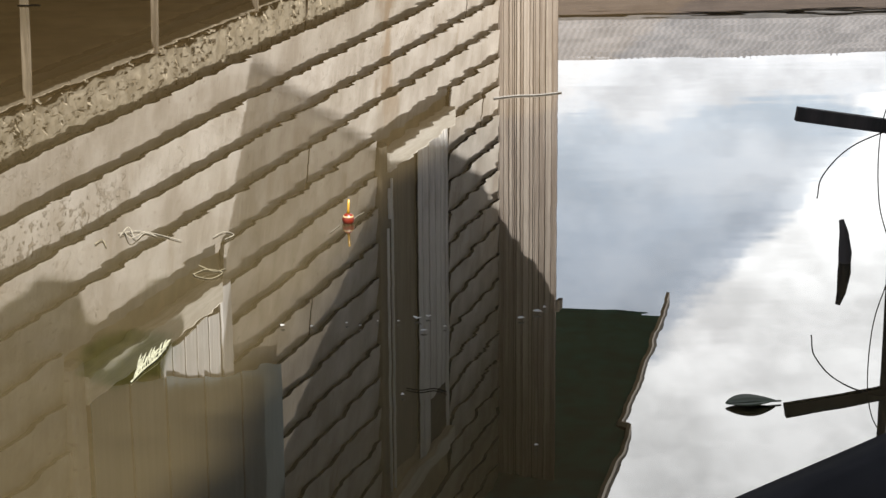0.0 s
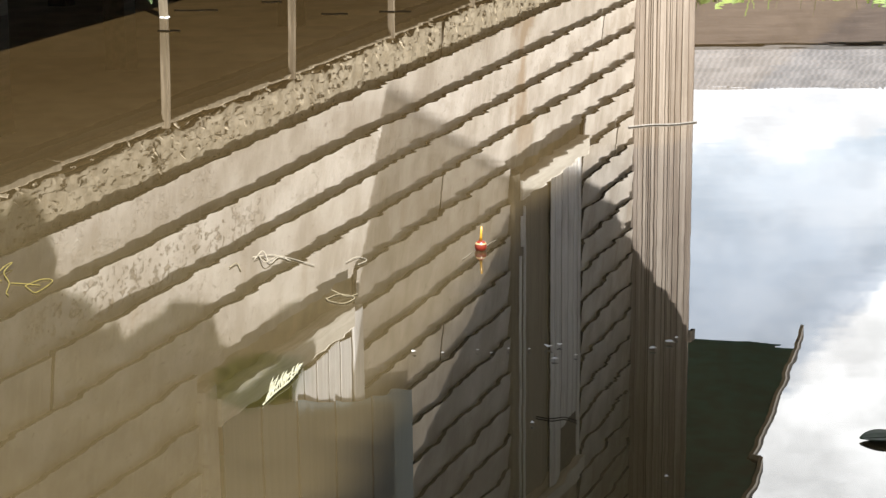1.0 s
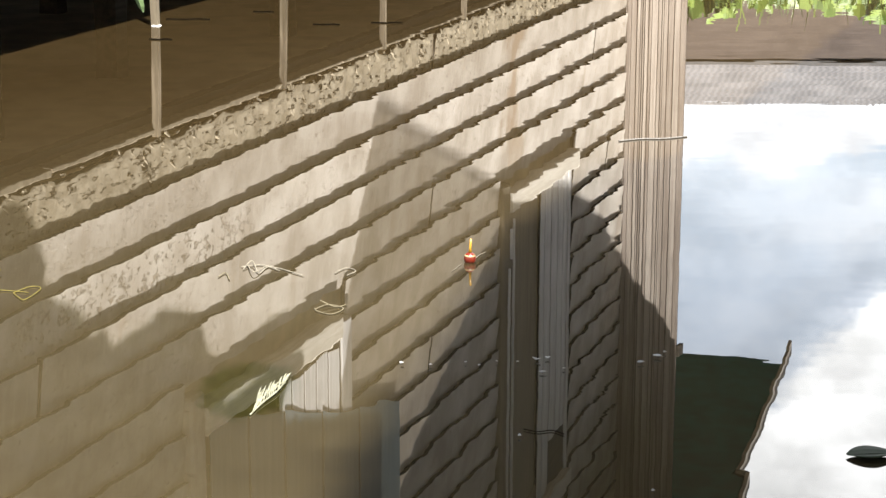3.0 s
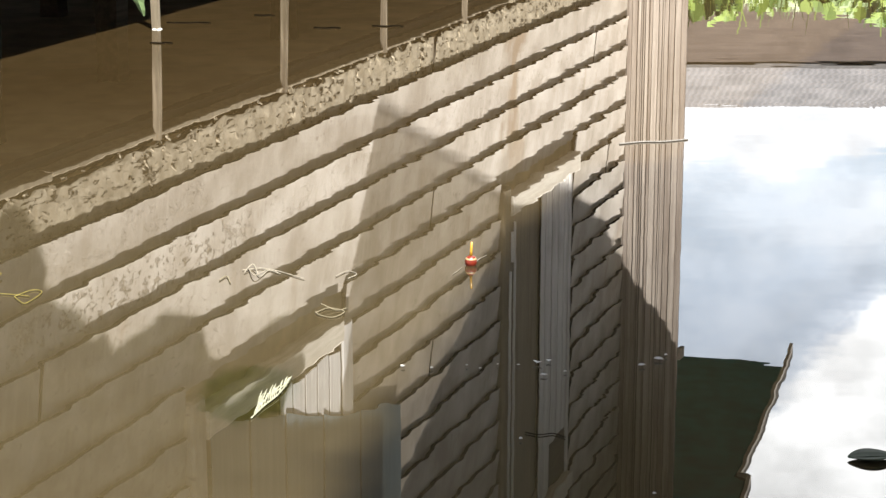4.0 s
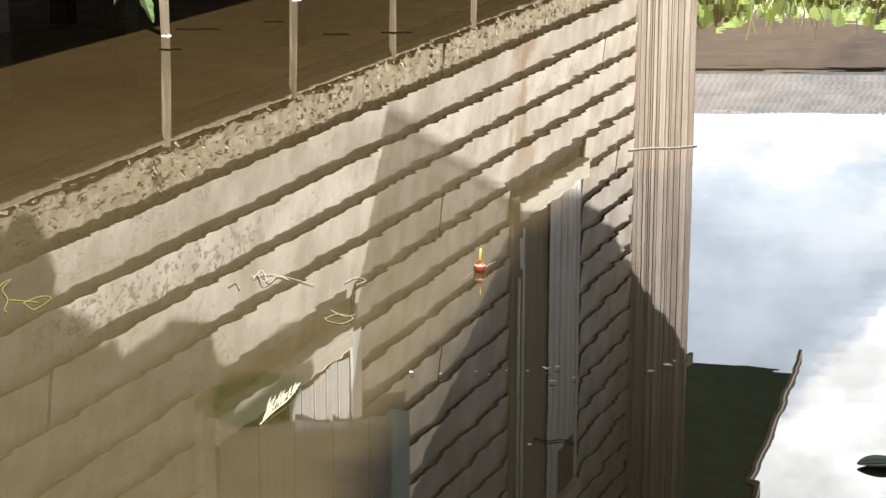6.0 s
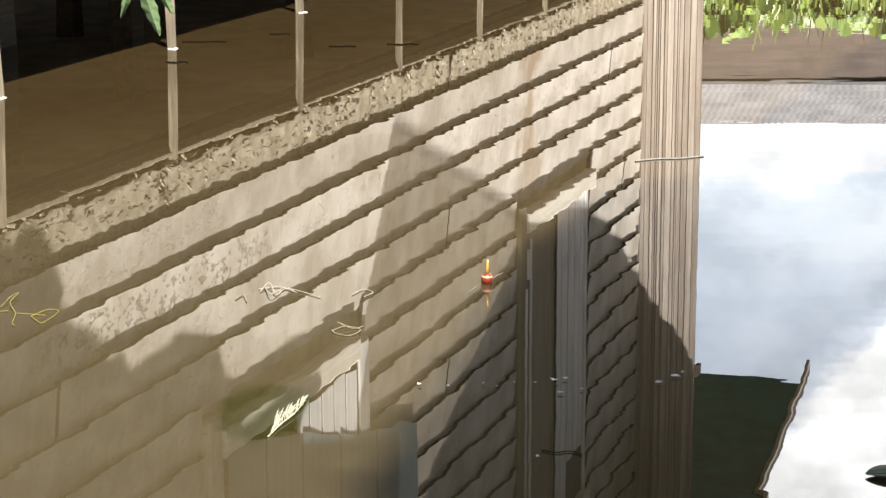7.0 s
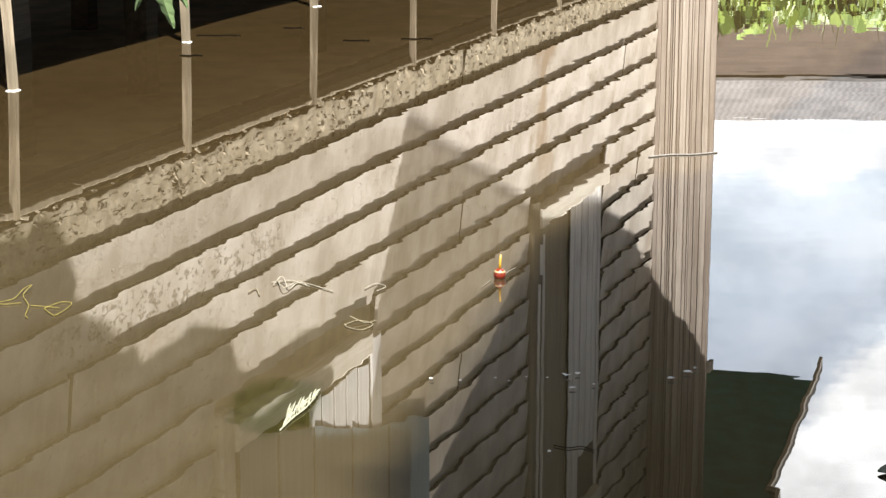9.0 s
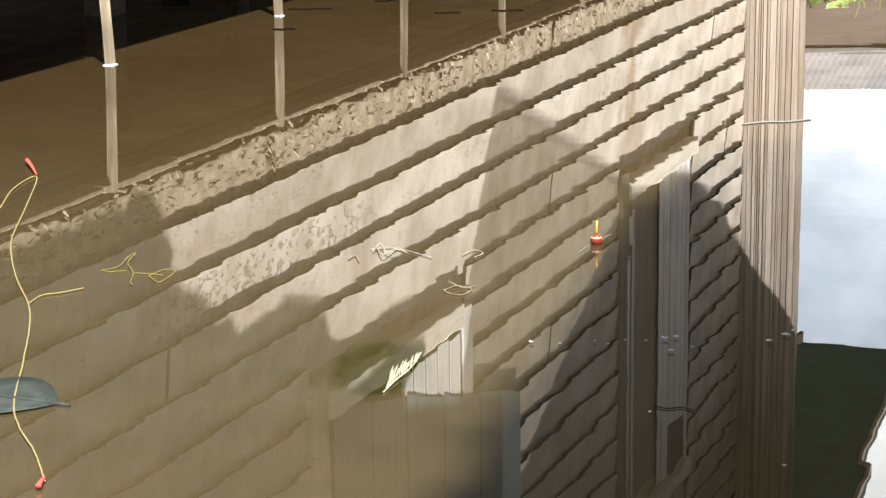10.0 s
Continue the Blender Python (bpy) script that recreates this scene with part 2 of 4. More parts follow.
def lathe(profile, sides=24):
    bm = bmesh.new()
    rings = [[bm.verts.new((r * math.cos(2 * math.pi * j / sides), r * math.sin(2 * math.pi * j / sides), z)) for j in range(sides)] for r, z in profile]
    for r0, r1 in zip(rings, rings[1:]):
        for j in range(sides):
            bm.faces.new((r0[j], r0[(j + 1) % sides], r1[(j + 1) % sides], r1[j]))
    bm.faces.new(rings[0][::-1])
    bm.faces.new(rings[-1])
    return bm


def prism(outline, z0, z1):
    bm = bmesh.new()
    lo = [bm.verts.new((x, y, z0)) for x, y in outline]
    hi = [bm.verts.new((x, y, z1)) for x, y in outline]
    bm.faces.new(lo[::-1])
    bm.faces.new(hi)
    n = len(outline)
    for i in range(n):
        bm.faces.new((lo[i], lo[(i + 1) % n], hi[(i + 1) % n], hi[i]))
    bmesh.ops.recalc_face_normals(bm, faces=bm.faces)
    return bm


rnd = random.Random(7)

# ---- ground and water ----
def make_ground():
    """One sheet: pond bed, near bank under the viewer, far bank, out to the horizon."""
    bm = bmesh.new()
    xs = [-900, -300, -100, -40, -20] + [-12 + i for i in range(33)] + [30, 60, 120, 300, 900]
    ys = [-900, -300, -100, -40, -15, -8, -5, -3, -2, -1.4, -0.8, 0.0, 0.5, 1.0, 1.6, 3, 6, 10, 13, 15, 16] + [16.5 + 0.35 * i for i in range(18)] + [24, 26, 30, 40, 70, 140, 300, 900]
    grid = []
    for y in ys:
        row = []
        for x in xs:
            far = min(1.0, max(0.0, (y - 16.5) / 2.6))
            near = min(1.0, max(0.0, (0.9 - y) / 1.4))
            side = max(min(1.0, max(0.0, (-x - 7.5) / 3)), min(1.0, max(0.0, (x - 7.6) / 1.6)))
            t = max(far * far * (3 - 2 * far), side)
            z = -0.7 + 1.75 * t
            if near > 0:
                z = max(z, -0.7 + 0.78 * near)
            z += 0.10 * noise.noise(Vector((x * 0.7, y * 0.7, 0)))
            row.append(bm.verts.new((x, y, z)))
        grid.append(row)
    for r0, r1 in zip(grid, grid[1:]):
        for i in range(len(xs) - 1):
            bm.faces.new((r0[i], r0[i + 1], r1[i + 1], r1[i]))
    def look_(k, b, c):
        g = k.noise(c, 5.0, 6.0, 0.65)
        big = k.noise(c, 0.6, 4.0)
        col = k.mix(k.ramp(g, 0.3, 0.7), rgb(0.10, 0.062, 0.035), rgb(0.20, 0.135, 0.085))
        col = k.mix(k.ramp(big, 0.5, 0.65, 0.0, 0.8), col, rgb(0.06, 0.09, 0.025))
        k.put(b, "Base Color", col)
        k.put(b, "Roughness", 0.95)
        bump(k, b, g, 0.05)
    ob = smooth(obj("ground", bm, material("earth", look_)))
    tagged(ob, "brown earth banks and bed of the pond", "ground", kind="structure")


make_ground()
bm = bmesh.new()
for a, b_, c_, d_ in ((-60, 80, -40, 60),):
    bm.faces.new([bm.verts.new(p) for p in ((a, c_, 0), (b_, c_, 0), (b_, d_, 0), (a, d_, 0))])
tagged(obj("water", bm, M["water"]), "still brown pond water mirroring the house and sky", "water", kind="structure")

# ---- the house on stilts ----
house = thing("house", WALL, "weathered lap-sided wooden house on stilts over the pond", "house")
COURSE, FIRST = 0.2105, 0.435
S0, S1, ZTOP = -2.4, 8.5, 4.78
WIN = ((1.43, 3.04), (5.62, 7.115))
WZ0, WZ1 = 1.74, 3.75


def wall_box(name, s0, s1, o0, o1, z0, z1, mat, label="", bevel=0.0, parent=None):
    return part(name, box(s0, s1, -o1, -o0, z0, z1, bevel), mat, parent or house, label)


# sheathing behind the boards, with the window openings left free
shell = bmesh.new()
for s0, s1 in ((S0, WIN[0][0]), (WIN[0][1], WIN[1][0]), (WIN[1][1], 8.62)):
    box_into(shell, s0, s1, 0.0, 0.10, 0.46, ZTOP)
for s0, s1 in WIN:
    box_into(shell, s0, s1, 0.0, 0.10, 0.46, WZ0)
    box_into(shell, s0, s1, 0.0, 0.10, WZ1, ZTOP)
wall = part("wall", shell, M["inner"], house)
body = bmesh.new()
box_into(body, S0, 8.62, 0.10, 3.6, 0.46, 0.60)
box_into(body, S0, 8.62, 3.6, 3.7, 0.46, ZTOP)
box_into(body, S0 - 0.1, S0, 0.0, 3.7, 0.46, ZTOP)
box_into(body, 8.62, 8.70, 0.02, 3.7, 0.46, ZTOP)
part("back_rooms", body, M["inner"], house)

# stilts
def stilt(s, o, w, d, mat, ztop=0.47, lean=0.0):
    bm = bmesh.new()
    n = 9
    rings = []
    ph = rnd.random() * 9
    for i in range(n):
        z = -0.6 + (ztop + 0.6) * i / (n - 1)
        dx = 0.004 * math.sin(ph + 5 * z) - lean * z
        k = 1 + 0.06 * math.sin(ph * 2 + 11 * z)
        rings.append([bm.verts.new((s + dx + a * w / 2 * k, -o + b * d / 2 * k, z)) for a, b in ((-1, -1), (1, -1), (1, 1), (-1, 1))])
    for r0, r1 in zip(rings, rings[1:]):
        for j in range(4):
            bm.faces.new((r0[j], r0[(j + 1) % 4], r1[(j + 1) % 4], r1[j]))
    bm.faces.new(rings[-1])
    return part("stilt", bm, mat, house)


STILTS = (-1.33, -0.128, 1.098, 2.298, 3.513, 4.755, 5.975, 7.2)
for i in range(-1, 7):
    stilt(STILTS[i + 1], 0.056, 0.023, 0.027, M["stilt"], 0.425, 0.06)
for s, o in ((-0.6, -1.0), (0.95, -0.62), (2.5, -0.9), (4.0, -0.7), (0.2, -2.2), (2.2, -2.4), (4.4, -2.3)):
    stilt(s, o, 0.11, 0.11, M["dark_wood"])
wall_box("joist", S0, S1, -0.085, -0.03, 0.36, 0.458, M["dark_wood"], "dark joist under the wall")
q = S0
while q < S1:
    n = q + rnd.uniform(0.35, 1.6)
    e = min(n, S1) - 0.012
    if rnd.random() < 0.72:
        wall_box("ledger", q, e, -0.03, rnd.uniform(0.044, 0.062), 0.392 + 0.014 * rnd.random(), rnd.uniform(0.412, 0.428), M["brown"], "weathered ledger strip under the wall", 0.004)
    q = n


def board(s0, s1, z0, rotten=False):
    """One lap board: thick lower edge, thin upper edge, slightly bowed."""
    bm = bmesh.new()
    step = 0.02 if rotten else 0.35
    n = max(2, int((s1 - s0) / step))
    h = COURSE + 0.03
    prev = None
    seed = rnd.random() * 50
    for i in range(n + 1):
        s = s0 + (s1 - s0) * i / n
        w = 0.004 * noise.noise(Vector((s * 0.9, seed, 0)))
        e = 0.006 * noise.noise(Vector((s * 1.7, seed, 3)))
        tb, tt = 0.036 + w, 0.010
        if rotten:
            e += 0.016 + 0.022 * noise.noise(Vector((s * 11, seed, 1))) + 0.02 * noise.noise(Vector((s * 3, seed, 1)))
            tb += 0.012 * noise.noise(Vector((s * 17, seed, 7)))
        rows = [(-0.002, z0 + e), (-tb, z0 + e)]
        if rotten:
            rows.append((-tb - 0.0005, z0 + e + 0.003))
            for q in (0.12, 0.25, 0.4, 0.55, 0.7):
                rows.append((-(tb + (tt - tb) * q) - 0.013 * max(0, 1 - q) * noise.noise(Vector((s * 21, q * 9, seed))), z0 + e * (1 - q) + h * q))
        else:
            rows.append((-(tb - 0.001), z0 + e + 0.006))
        rows += [(-tt, z0 + h), (-0.002, z0 + h)]
        ring = [bm.verts.new((s, y, z)) for y, z in rows]
        if prev:
            for a, b_, c_, d_ in zip(prev, ring, ring[1:], prev[1:]):
                f = bm.faces.new((a, b_, c_, d_))
                # lower and end faces take the painted shade of laps and joints
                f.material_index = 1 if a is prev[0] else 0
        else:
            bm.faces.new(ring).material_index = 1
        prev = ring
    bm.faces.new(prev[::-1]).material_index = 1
    bmesh.ops.recalc_face_normals(bm, faces=bm.faces)
    return bm


def course_spans(i, z0):
    cuts = [S0, S1 - 0.005]
    joint = {0: [4.33], 2: [7.6], 4: [4.29], 3: [0.19], 6: [8.0], 8: [4.27], 5: [-0.4]}.get(i, [rnd.uniform(-2.0, -0.6)])
    spans = []
    edges = sorted(cuts + joint)
    for a, b_ in zip(edges, edges[1:]):
        pieces = [(a + 0.011, b_ - 0.011)]
        if z0 + COURSE > WZ0 - 0.14 and z0 < WZ1 + 0.3:
            for w0, w1 in WIN:
                w0, w1 = w0 - 0.13, w1 + 0.004
                nxt = []
                for p, q in pieces:
                    if q <= w0 or p >= w1:
                        nxt.append((p, q))
                    else:
                        if p < w0:
                            nxt.append((p, w0))
                        if q > w1:
                            nxt.append((w1, q))
                pieces = nxt
        spans += [p for p in pieces if p[1] - p[0] > 0.03]
    return spans


row = 0
z = FIRST
while z < ZTOP - 0.05:
    for a, b_ in course_spans(row, z):
        made = part("siding_board", board(a, b_, z, row == 0), (M["rot"] if row == 0 else M["siding_dull"] if row == 1 else M["siding"], M["lap_shade"]), wall, "rotten crumbling bottom board" if row == 0 else "")
        if row == 0:
            smooth(made)
    row += 1
    z += COURSE

def flakes():
    """Loose chips standing out of the rotten bottom board."""
    r = random.Random(21)
    vs, fs = [], []
    for _ in range(520):
        q = r.uniform(S0, S1)
        if noise.noise(Vector((q * 2.1, 4.0, 0))) + 0.5 * noise.noise(Vector((q * 7.0, 1.0, 0))) < -0.35:
            continue
        h = r.random() ** 1.8
        c = Vector((q, -0.031 - 0.005 * r.random() + 0.012 * h, FIRST + 0.005 + 0.15 * h))
        m = Euler((r.uniform(-0.35, 0.35), r.uniform(-0.9, 0.1), r.uniform(-0.25, 0.25))).to_matrix()
        a, b = r.uniform(0.020, 0.075), r.uniform(0.002, 0.006)
        i = len(vs)
        for x in (-1, 1):
            for y in (-1, 1):
                for z in (-1, 1):
                    k = r.uniform(0.6, 1.2)
                    vs.append(tuple(c + m @ Vector((x * a * 0.5 * k, y * b * 0.8, z * b * k))))
        fs += [(i, i + 1, i + 3, i + 2), (i + 4, i + 6, i + 7, i + 5), (i, i + 4, i + 5, i + 1), (i + 2, i + 3, i + 7, i + 6), (i, i + 2, i + 6, i + 4), (i + 1, i + 5, i + 7, i + 3)]
    me = bpy.data.meshes.new("flakes")
    me.from_pydata(vs, [], fs)
    me.materials.append(M["rot"])
    ob = new("flakes", me)
    ob.parent = wall
    tagged(ob, "loose rotten wood flakes", kind="stuff")


flakes()

# windows: sill, jambs, one closed leaf of planks beside an open half
def window(name, w0, w1, sill_end, z0, edges, out, frame_mat, short=()):
    """edges: the lines between the planks; short: planks whose upper part is missing."""
    win = part(name, box(w0 - 0.13, w0, -0.058, 0.10, z0 - 0.19, WZ1 + 0.1, 0.012), frame_mat, house, "unglazed window with plank shutters")
    sill = bmesh.new()
    n = 7
    rings = []
    for i in range(n + 1):
        q = w0 - 0.01 + (sill_end - w0 + 0.01) * i / n
        top = z0 - 0.004 + 0.006 * noise.noise(Vector((q * 3, 8, 0)))
        low = z0 - 0.125 + 0.008 * noise.noise(Vector((q * 2, 5, 0)))
        rings.append([sill.verts.new((q, y, z)) for y, z in ((0.10, low), (-0.072, low), (-0.078, low + 0.008), (-0.076, top - 0.008), (-0.070, top), (0.10, top))])
    for r0, r1 in zip(rings, rings[1:]):
        for j in range(6):
            sill.faces.new((r0[j], r0[(j + 1) % 6], r1[(j + 1) % 6], r1[j]))
    sill.faces.new(rings[0])
    sill.faces.new(rings[-1][::-1])
    bmesh.ops.recalc_face_normals(sill, faces=sill.faces)
    part("window_sill", sill, M["trim"], win)
    part("jamb", box(edges[-1] + 0.022, w1, -out - 0.006, 0.10, z0 - 0.085, WZ1 + 0.1, 0.005), M["leaf_plank"], win, "pale upright edge board")
    part("lintel", box(w0 + 0.002, w1, -0.055, 0.10, WZ1 + 0.102, WZ1 + 0.22, 0.004), M["trim"], win)
    # dark sheet behind the planks stands in for shade in their gaps
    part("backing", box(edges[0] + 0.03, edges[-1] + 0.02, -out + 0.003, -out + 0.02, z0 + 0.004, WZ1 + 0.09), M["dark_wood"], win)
    for i, (a, b_) in enumerate(zip(edges, edges[1:])):
        high = 3.50 if i in short else WZ1 + 0.09
        part("plank", box(a + 0.004, b_ - 0.012, -out - 0.004 - 0.003 * rnd.random(), -out, z0 + 0.004 + 0.03 * rnd.random(), high, 0.0015), M["leaf_plank"], win)
    return win


def lower_edge(q):
    """Ragged, slanting lower edge of the weather panel."""
    return 1.665 + 0.278 * (q - 1.40) + 0.012 * math.sin(q * 5)


win_1 = window("window_1", WIN[0][0], WIN[0][1], 2.895, 1.742, (2.17, 2.313, 2.457, 2.601, 2.745, 2.892), 0.056, M["siding"])
win_2 = window("window_2", WIN[1][0], WIN[1][1], 7.10, 1.712, (6.40, 6.50, 6.653, 6.804, 6.931, 7.03), 0.012, M["brown"], (2, 3, 4))
part("recessed_board", box(WIN[1][0] + 0.005, 6.398, 0.004, 0.03, 1.716, WZ1 + 0.09), M["brown"], win_2, "brown board set back in the opening")
for a, w, z0, z1 in ((5.605, 0.016, 1.80, 1.98), (5.66, 0.007, 1.76, WZ1), (5.572, 0.010, 2.05, WZ1)):
    part("leaf_edge", box(a, a + w, -0.075, -0.060, z0, z1, 0.002), M["leaf_plank"], win_2, "pale edge of a folded shutter leaf")
# the dark sheet under the planks puts shade into their upper gaps
panel = part("weather_panel", box(1.46, 3.68, -0.0640, -0.0605, 2.40, 3.5), M["dark_wood"], house, "grey-blue plank panel fixed aslant over the window")
PLANKS = (1.440, 1.833, 2.215, 2.655, 3.123, 3.705)
for q, e in zip(PLANKS, PLANKS[1:]):
    bm = bmesh.new()
    n = 6
    low = [(q + 0.006 + (e - q - 0.026) * i / n, lower_edge(q + (e - q) * i / n) + rnd.uniform(-0.008, 0.008)) for i in range(n + 1)]
    rim = low + [(e - 0.020, 3.5), (q + 0.006, 3.5)]
    y0 = -0.0645
    y1 = y0 - 0.002 - 0.002 * rnd.random()
    vs = [bm.verts.new((x_, y0, z_)) for x_, z_ in rim]
    vs2 = [bm.verts.new((x_, y1, z_)) for x_, z_ in rim]
    bm.faces.new(vs)
    bm.faces.new(vs2[::-1])
    for i in range(len(rim)):
        j = (i + 1) % len(rim)
        bm.faces.new((vs[i], vs2[i], vs2[j], vs[j]))
    bmesh.ops.recalc_face_normals(bm, faces=bm.faces)
    part("plank", bm, M["shutter"], panel)
    # dark strip set in each lower gap in place of its shade
    if e < PLANKS[-1]:
        part("joint_strip", box(e - 0.021, e + 0.007, -0.0644, -0.0641, lower_edge(e) + 0.006, 2.398), M["dark_wood"], panel, "dark strip standing in for shade between planks")

# wing of narrow upright boards at the far end of the wall
wing = part("wing", box(S1 + 0.03, 8.56, -0.452, 0.0, -0.5, ZTOP - 0.002), M["dark_wood"], house, "end wing clad in narrow weathered upright boards")
x = 0.0
while x < 0.44:
    w = rnd.choice((0.014, 0.02, 0.026, 0.034, 0.046))
    w = min(w, 0.462 - x)
    part("slat", box(S1 + rnd.uniform(0.0, 0.016), S1 + 0.028, -(x + w - rnd.uniform(0.002, 0.007)), -x, -0.4, ZTOP - 0.01, 0.002), M["slat"], wing)
    x += w

# roof: splayed eave, soffit, fascia
# unseen jut at s 7.6 to 8.0 added to shape the wing's shadow
EAVE = [(1.57, 1.59), (3.98, 1.25), (5.85, 1.088), (6.30, 1.018), (6.81, 0.940), (7.14, 0.858), (7.42, 0.812), (7.566, 0.768), (7.63, 0.808), (7.81, 0.975), (8.0, 0.865), (9.30, 0.835), (9.74, 0.80), (9.78, 0.705), (11.30, 0.625), (13.12, 0.525)]
CUT_EAVE, CUT_WALL = (4.13, 1.235), (1.57, 0.36)
FELT = [CUT_EAVE] + EAVE[2:]
roof = part("roof", prism([(s, -o) for s, o in FELT] + [(12.9, 4.0), (1.57, 4.0), (CUT_WALL[0], -CUT_WALL[1])], ZTOP + 0.03, ZTOP + 0.12), M["shingle"], house, "felted roof with a dark soffit and an added half-shade corner")
part("soffit", prism([(s + 0.01, -o + 0.03) for s, o in FELT] + [(12.86, 3.9), (1.6, 3.9), (CUT_WALL[0] + 0.03, -CUT_WALL[1] + 0.02)], ZTOP + 0.004, ZTOP + 0.026), M["soffit"], roof)


def sheet_look():
    m = bpy.data.materials.new("half_shade_film")
    m.use_nodes = True
    k = Nodes(m.node_tree)
    g = k.noise(k.n("TexCoord").outputs["Object"], 3.0, 4.0)
    clear = k.n("BsdfTransparent", {}, {"Color": rgb(0.52, 0.49, 0.435)})
    dull = k.n("BsdfDiffuse", {}, {"Color": rgb(0.45, 0.43, 0.36)})
    mixed = k.n("MixShader", {}, {0: k.ramp(g, 0.3, 0.7, 0.32, 0.44), 1: clear.outputs[0], 2: dull.outputs[0]})
    k.n("OutputMaterial", {}, {"Surface": mixed.outputs[0]})
    return m


# unseen part-clear sheet, added to lay a half shade on the wall
bm = bmesh.new()
bm.faces.new([bm.verts.new((s, -o, ZTOP - 0.035)) for s, o in (EAVE[0], EAVE[1], (CUT_EAVE[0] + 0.08, CUT_EAVE[1] - 0.01), (CUT_WALL[0] + 0.08, CUT_WALL[1]))])
bmesh.ops.recalc_face_normals(bm, faces=bm.faces)
part("clear_sheet", bm, sheet_look(), roof, "unseen part-clear sheet added to half-shade the wall")
for (sa, oa), (sb, ob_) in zip(EAVE, EAVE[1:-1] + [(13.6, 0.47)]):
    d = Vector((sb - sa, -(ob_ - oa))).normalized()
    q = Vector((-d.y, d.x)) * (-0.012 if sa < 2 else -0.03)
    edge = [(sa, -oa), (sb, -ob_), (sb + q.x, -ob_ + q.y), (sa + q.x, -oa + q.y)]
    if sa < 2:
        part("fascia", prism(edge, ZTOP - 0.040, ZTOP - 0.030), M["fascia"], roof)
    else:
        part("fascia", prism(edge, ZTOP - 0.06, ZTOP - 0.012), M["fascia"], roof)
        part("drip_edge", prism(edge, ZTOP - 0.010, ZTOP + 0.05), M["dark_wood"], roof, "dark drip edge above the pale fascia")
part("low_roof", box(S0 - 0.2, 1.56, -0.06, 3.9, ZTOP + 0.003, ZTOP + 0.1), M["shingle"], roof)
part("bracket", box(S1 + 0.0, S1 + 0.12, -0.49, -0.457, 3.325, 3.41, 0.004), M["dark_wood"], wing)

# ---- far shore: shed and grass ----
def corrugated(x0, x1, y0, z0, y1, z1, pitch, depth):
    bm = bmesh.new()
    n = int((x1 - x0) / pitch * 6)
    rows = 9
    grid = []
    for j in range(rows):
        q = j / (rows - 1)
        grid.append([bm.verts.new((x0 + (x1 - x0) * i / n, y0 + (y1 - y0) * q, z0 + (z1 - z0) * q + depth * math.sin(2 * math.pi * i / 6 + 0.7 * math.sin(q * 5)) + 0.012 * noise.noise(Vector((i * 0.05, j * 0.7, 0))))) for i in range(n + 1)])
    for r0, r1 in zip(grid, grid[1:]):
        for i in range(n):
            bm.faces.new((r0[i], r0[i + 1], r1[i + 1], r1[i]))
    return bm


def iron_look(k, b, c):
    g = k.noise(c, 3.0, 5.0)
    k.put(b, "Base Color", k.mix(k.ramp(g, 0.3, 0.7), rgb(0.095, 0.089, 0.086), rgb(0.150, 0.141, 0.136)))
    k.put(b, "Roughness", 0.65)
    bump(k, b, k.noise(c, 30.0, 3.0), 0.004)


shed = thing("shed", pose(0, 22, 1.0), "low brown shed with a grey corrugated roof behind grass", "shed")
part("wall", box(1.6, 11.0, 0.0, 2.6, -0.2, 1.36), material("shed_wall", wood((0.130, 0.103, 0.088), (0.095, 0.075, 0.064), 0, per_object=0.0)), shed)
smooth(part("roof", corrugated(1.5, 11.1, -0.012, 1.372, 1.6, 2.09, 0.075, 0.009), material("grey_sheeting", iron_look), shed, "grey corrugated sheet roof"))
part("eave_board", box(1.5, 11.1, -0.022, -0.014, 1.346, 1.386), shed.children[0].data.materials[0], shed)
part("ridge", box(1.5, 11.1, 1.58, 1.72, 2.02, 2.085), material("ridge_capping", plain((0.16, 0.15, 0.14), 0.7)), shed)


def leaf_look(light, dark):
    def build(k, b, c):
        r = k.n("NewGeometry").outputs["Random Per Island"]
        g = k.noise(c, 9.0, 3.0)
        k.put(b, "Base Color", k.mix(k.math("ADD", k.math("MULTIPLY", r, 0.7), k.math("MULTIPLY", g, 0.3)), rgb(*dark), rgb(*light)))
        k.put(b, "Roughness", 0.5)
        k.put(b, "Transmission Weight", 0.0)
        k.put(b, "Subsurface Weight", 0.0)
    return build


M["grass"] = material("grass_blades", leaf_look((0.19, 0.25, 0.045), (0.022, 0.058, 0.012)))
M["leaves"] = material("tree_leaves", leaf_look((0.09, 0.15, 0.035), (0.03, 0.07, 0.015)))
def thin_leaf_look():
    m = bpy.data.materials.new("thin_leaves")
    m.use_nodes = True
    k = Nodes(m.node_tree)
    r = k.n("NewGeometry").outputs["Random Per Island"]
    dull = k.n("BsdfDiffuse", {}, {"Color": k.mix(r, rgb(0.04, 0.08, 0.02), rgb(0.10, 0.16, 0.04))})
    clear = k.n("BsdfTransparent", {}, {"Color": rgb(0.94, 0.97, 0.86)})
    # leaf clearness set by how deep the wall's shade should be
    mixed = k.n("MixShader", {}, {0: 0.40, 1: clear.outputs[0], 2: dull.outputs[0]})
    k.n("OutputMaterial", {}, {"Surface": mixed.outputs[0]})
    return m


M["thin_leaves"] = thin_leaf_look()
M["bark"] = material("bark", wood((0.16, 0.13, 0.10), (0.06, 0.05, 0.04), 2, relief=0.006))


